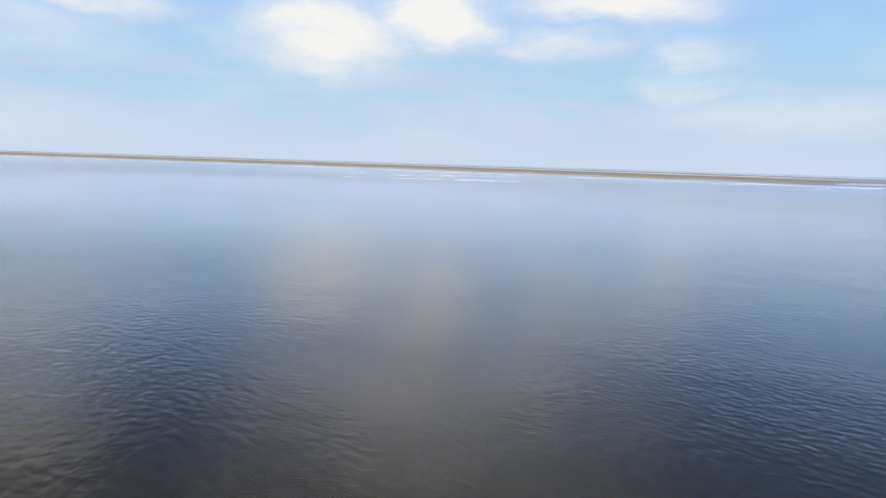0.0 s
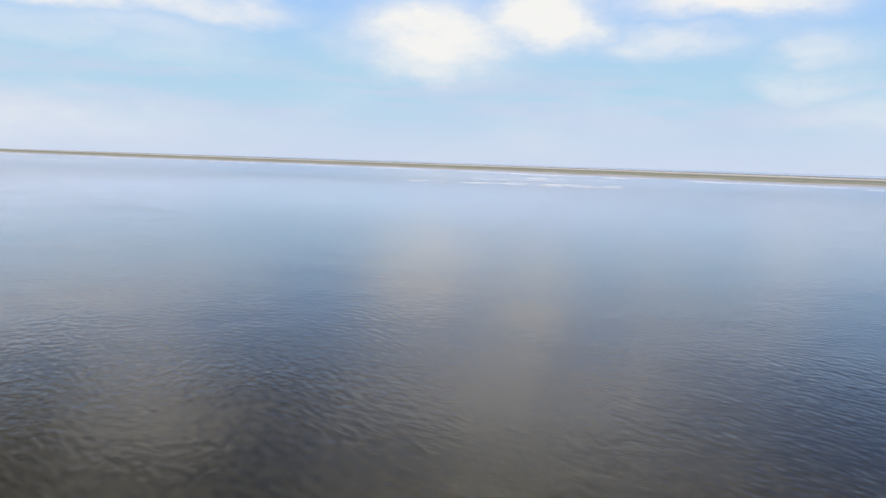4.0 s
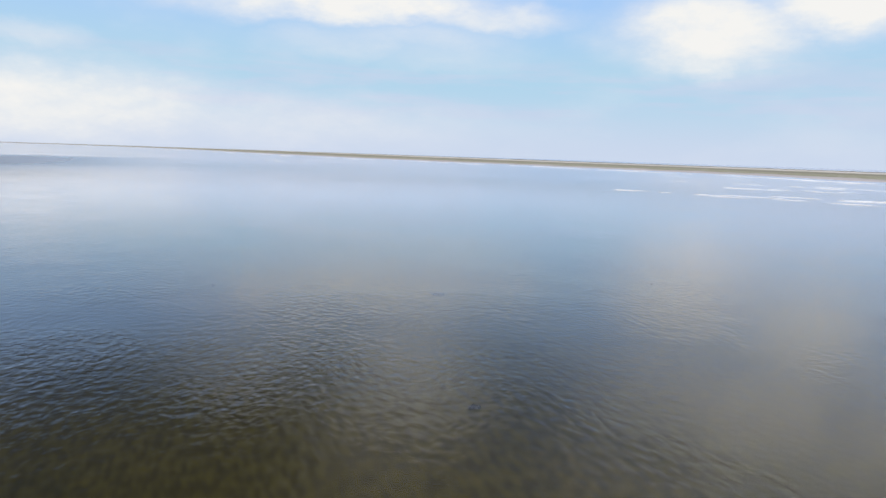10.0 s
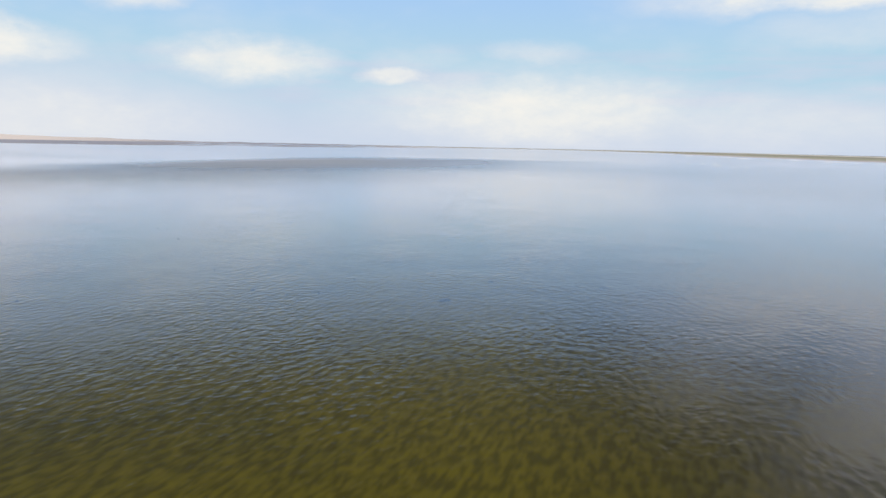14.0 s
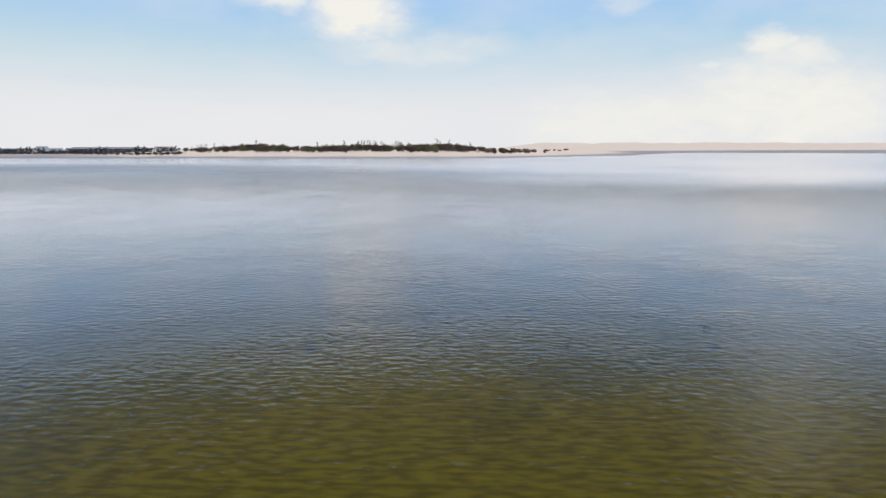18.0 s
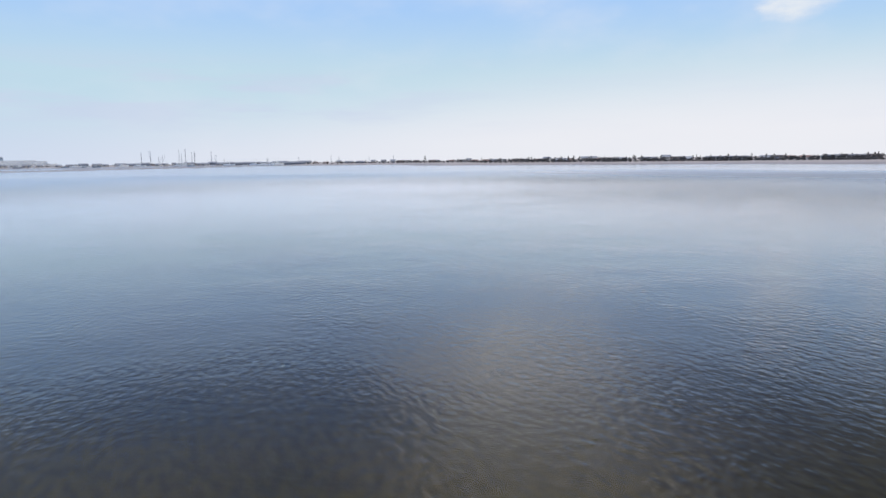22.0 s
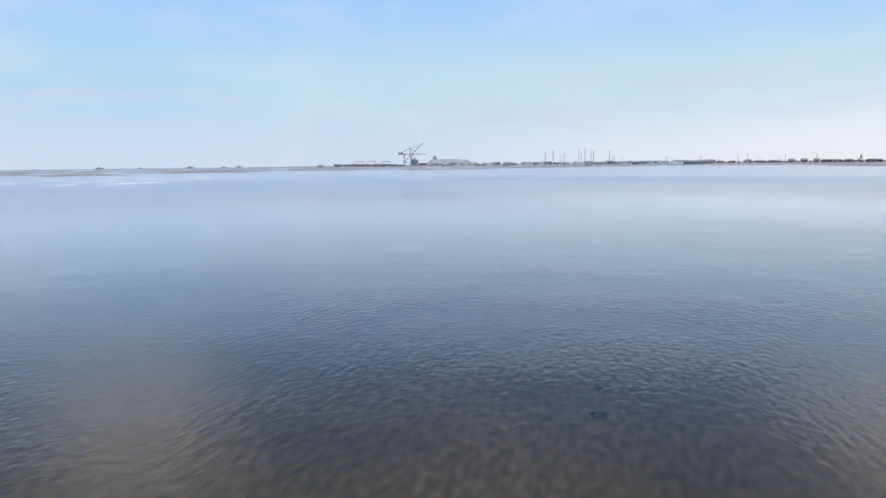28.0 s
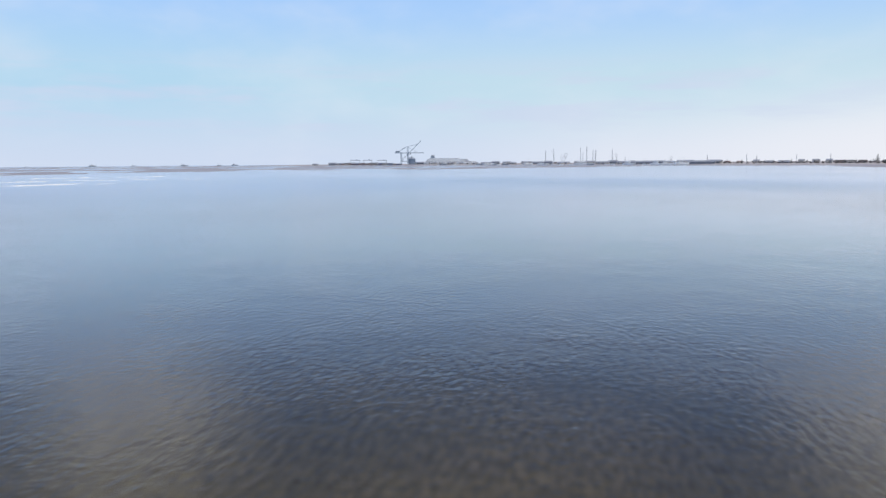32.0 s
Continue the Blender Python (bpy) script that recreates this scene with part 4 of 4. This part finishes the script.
def mast_tower(tall, wide, arm, label, name="lattice_mast"):
    """A lattice mast, with a jib where it has one."""
    root = tagged(new(name), label, "mast", "masts and derricks behind the shore")
    lattice, h = fresh(), 0.0
    for x, y in ((-1, -1), (1, -1), (1, 1), (-1, 1)):
        beam(lattice, (x * wide / 2, y * wide / 2, -1), (x * wide / 6, y * wide / 6, tall), 0.26)
    n = int(tall / 4)
    for k in range(n):
        a, b = k / n, (k + 1) / n
        p, q = wide / 2 * (1 - a * 2 / 3), wide / 2 * (1 - b * 2 / 3)
        for s in (-1, 1):
            beam(lattice, (-p, s * p, a * tall), (q, s * q, b * tall), 0.1)
            beam(lattice, (s * p, p, a * tall), (s * q, -q, b * tall), 0.1)
    part("lattice", lattice, M_HAZED_STEEL, root)
    part("top_platform", box(fresh(), 0, 0, tall - 1.2, wide * 0.7, wide * 0.7, 0.5), M_HAZED_STEEL, root)
    if arm:
        part("jib", beam(fresh(), (0, 0, tall * 0.35), (arm, 0, tall * 0.95), 0.7, sides=4, taper=0.6), M_HAZED_STEEL, root)
        part("jib_stay", beam(fresh(), (0, 0, tall), (arm, 0, tall * 0.95), 0.3), M_HAZED_STEEL, root)
    return root


for a, el, arm, wide in ((232.77, .92, 0, 4.0), (232.09, 1.03, -6, 4.5), (231.5, .55, 10, 3.0), (231.2, .7, 8, 2.6), (229.94, 1.12, 0, 5.0), (229.75, .75, 0, 4.0),
                         (229.45, 1.2, 0, 5.5), (228.95, .92, 0, 4.0), (228.75, .95, 3, 4.0), (227.42, .95, 0, 4.5), (227.05, .62, -5, 3.0), (226.4, .34, 0, 3.0),
                         (222.9, .36, 5, 3.0), (220.2, .42, 0, 2.6), (217.4, .5, 0, 2.2), (216.7, .42, 0, 2.2), (214.0, .4, 0, 2.0), (211.8, .46, 0, 2.2)):
    far = shore_far(LAST, a, 120)
    tall = 6.5 + far * math.tan(radians(el))
    place_port(mast_tower(tall, wide * 0.45, arm, "haze-greyed lattice mast standing behind the harbour shore"), a, far, rng.uniform(-0.5, 0.5))


def warehouse(long, tall, mat, label):
    root = tagged(new("warehouse"), label, "warehouse", "sheds of the harbour")
    part("wall", box(fresh(), 0, 0, -0.8, long, 24, tall + 0.8, bevel=0.1), mat, root)
    bm = fresh()
    ends = [[bm.verts.new((x, y, z)) for y, z in ((-12.6, tall), (0, tall + 3.2), (12.6, tall), (12.6, tall - 0.3), (-12.6, tall - 0.3))] for x in (-long / 2 - 0.6, long / 2 + 0.6)]
    for k in range(5):
        bm.faces.new((ends[0][k], ends[0][(k + 1) % 5], ends[1][(k + 1) % 5], ends[1][k]))
    bm.faces.new(ends[0][::-1]), bm.faces.new(ends[1])
    bmesh.ops.recalc_face_normals(bm, faces=bm.faces)
    part("roof", bm, M_ROOF, root)
    for k in range(int(long / 12)):
        part("loading_door", box(fresh(), -long / 2 + 6 + k * 12, -12, 0, 5, 0.3, 4.6, bevel=0.05), M_WALL_GREY, root)
    return root


SHEDS = [(60, 5, M_WALL_GREY, "low grey sheet-clad harbour shed"), (26, 6, M_WALL, "small pale harbour store"), (34, 4.5, M_WALL, "long white shed beside the quay"),
         (24, 7, M_WALL_GREY, "grey boatyard hall near the shore"), (18, 4, M_WALL, "low white shed on the shore")]
sheds = [warehouse(*s) for s in SHEDS]
unset = list(sheds)
for k in range(38):
    a = 251.6 - k * 0.86 + rng.uniform(-0.3, 0.3)
    far = shore_far(LAST, a, rng.choice((75, 90, 130, 170)))
    if 243.2 < a < 246.2:
        continue
    p = spot(LAST, a, far)
    m = Matrix.Translation(p) @ Matrix.Rotation(facing(LAST, p, rng.uniform(-0.3, 0.3)), 4, "Z")
    if unset:
        unset.pop().matrix_basis = m
    else:
        copy_thing(rng.choices(sheds, (1, 4, 3, 3, 4))[0], m)


def moored_boat(long, mast, mat, label):
    root = tagged(new("moored_boat"), label, "boat", "boats along the harbour shore")
    part("hull", hull_mesh(long, long * 0.28, long * 0.12, 0.8, 0.6), mat, root)
    part("cabin", box(fresh(), -long * 0.12, 0, long * 0.12, long * 0.34, long * 0.18, long * 0.13, bevel=0.12), M_WHITE, root)
    part("cabin_window", box(fresh(), -long * 0.12, 0, long * 0.175, long * 0.345, long * 0.182, long * 0.035), M_GLASS, root)
    part("mast", beam(fresh(), (long * 0.1, 0, long * 0.1), (long * 0.1, 0, mast), 0.22, sides=6, taper=0.5), M_HAZED_STEEL, root)
    part("boom", beam(fresh(), (long * 0.1, 0, long * 0.32), (-long * 0.3, 0, long * 0.36), 0.14, sides=5), M_HAZED_STEEL, root)
    return root


boats = [moored_boat(14, 17, M_WHITE, "white sailing boat moored off the shore"), moored_boat(22, 14, M_HULL, "blue-grey fishing boat moored off the shore"), moored_boat(34, 19, M_WHITE, "white trawler lying at the harbour shore")]
loose = list(boats)
for k in range(30):
    a = rng.uniform(222, 242)
    p = spot(LAST, a, shore_far(LAST, a, -8) + rng.uniform(-6, 0))
    m = Matrix.Translation((p.x, p.y, 0.0)) @ Matrix.Rotation(facing(LAST, p, rng.uniform(-0.6, 0.6)), 4, "Z")
    if loose:
        loose.pop().matrix_basis = m
    else:
        copy_thing(rng.choices(boats, (4, 3, 1.5))[0], m)
# ships far out, low over the horizon beyond the bar
for a, far, long in ((272.6, 3900, 16), (268.4, 4000, 38), (265.6, 4000, 24), (262.0, 3600, 34), (259.4, 3900, 22), (258.2, 4000, 34)):
    p = spot(LAST, a, far)
    ship = moored_boat(long, long * 0.32, M_HULL, "small grey ship lying far out beyond the bar")
    ship.matrix_basis = Matrix.Translation((p.x, p.y, 0)) @ Matrix.Rotation(facing(LAST, p, 0.2), 4, "Z")


# ---------------------------------------------------------------- on and in the water
def mound(bm, x, y, z, long, wide, high, turn, r, sides=14):
    """A low uneven patch with a rounded top."""
    c, s = math.cos(turn), math.sin(turn)
    rim, crest = [], []
    for k in range(sides):
        a = k * math.tau / sides
        f = r.uniform(0.6, 1.15)
        u, v = math.cos(a) * long / 2 * f, math.sin(a) * wide / 2 * f
        rim.append(bm.verts.new((x + u * c - v * s, y + u * s + v * c, z)))
        crest.append(bm.verts.new((x + 0.6 * (u * c - v * s), y + 0.6 * (u * s + v * c), z + high)))
    for k in range(sides):
        j = (k + 1) % sides
        bm.faces.new((rim[k], rim[j], crest[j], crest[k]))
    bm.faces.new(crest)
    return bm


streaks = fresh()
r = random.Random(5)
# the first four clusters stand in for flocks of white birds
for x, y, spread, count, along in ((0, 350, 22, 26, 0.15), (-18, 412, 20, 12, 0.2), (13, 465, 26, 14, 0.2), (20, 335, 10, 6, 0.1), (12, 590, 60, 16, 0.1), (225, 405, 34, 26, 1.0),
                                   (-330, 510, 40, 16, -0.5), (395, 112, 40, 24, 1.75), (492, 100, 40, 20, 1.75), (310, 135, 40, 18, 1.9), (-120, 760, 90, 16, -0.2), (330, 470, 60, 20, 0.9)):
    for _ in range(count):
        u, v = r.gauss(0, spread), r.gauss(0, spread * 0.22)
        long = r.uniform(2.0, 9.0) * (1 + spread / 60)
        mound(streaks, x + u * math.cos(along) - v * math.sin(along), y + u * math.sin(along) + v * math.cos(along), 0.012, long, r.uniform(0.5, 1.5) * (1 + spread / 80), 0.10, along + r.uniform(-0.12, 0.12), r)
# a broken white line of foam along the spit
for (ax, ay), (bx, by) in zip(SHORE[1:9], SHORE[2:10]):
    long = math.hypot(bx - ax, by - ay)
    for k in range(int(long / 16)):
        if r.random() < 0.22:
            continue
        f, off = (k + r.random()) / (long / 16), r.gauss(62, 9) if r.random() < 0.75 else r.uniform(30, 130)
        nx, ny = (by - ay) / long, -(bx - ax) / long
        side = -1 if (0 - ax) * nx + (200 - ay) * ny < 0 else 1
        mound(streaks, ax + (bx - ax) * f + nx * off * side, ay + (by - ay) * f + ny * off * side, 0.012, r.uniform(12, 46), r.uniform(3.0, 9.0), 0.16, math.atan2(by - ay, bx - ax) + r.uniform(-0.1, 0.1), r)
tagged(part("foam_streaks", streaks, M_STREAK), "thin white streaks near the sand bars, partly foam, partly flock stand-ins", "foam", kind="stuff")


def weed_clump(seed):
    """A ragged clump of dark water weed lying on the silt."""
    r = random.Random(seed)
    root = tagged(new("weed_clump"), "dark ragged clump of water weed on the silt bed", "weed", "weed clumps under the water")
    part("mat", mound(fresh(), 0, 0, -0.02, 1.0, 0.72, 0.07, 0.3, r, 12), M_WEED, root)
    part("blades", tufts([(r.uniform(-0.4, 0.4), r.uniform(-0.3, 0.3), 0.06, 0.2, 0.16, 0.05) for _ in range(6)], 60, 0.09, seed), M_WEED, root)
    return root


weeds = [weed_clump(90 + k) for k in range(4)]
waiting = list(weeds)
WEEDS = [(-51, 216, 1.1), (-51, 227, 1.0), (-65, 233, 1.6), (-70, 227, 1.0), (-63, 227, .8), (-55, 221, .6), (-16, 185, 1.3), (-89, 200, .9), (-94, 201, .8),
         (-94, 203, .9), (-81, 202, .6), (-88, 201, .7), (-95, 213, 1.1), (-98, 211, .6), (-91, 175, 1.2), (-91, 180, 1.5), (-54, 122, .9), (-52, 120, .7), (-92, 203, .6), (-5, 169, .8)]
for k in range(34):
    WEEDS.append((rng.gauss(-75, 30), rng.gauss(205, 26), rng.uniform(0.15, 0.5)))
for x, y, s in WEEDS:
    m = Matrix.Translation((x, y, ground_at(x, y))) @ Matrix.Rotation(rng.uniform(0, 6.3), 4, "Z")
    ob = waiting.pop() if waiting else copy_thing(rng.choice(weeds), m)
    ob.matrix_basis = m @ Matrix.Diagonal((s * 0.75, s * 0.75, 1, 1))
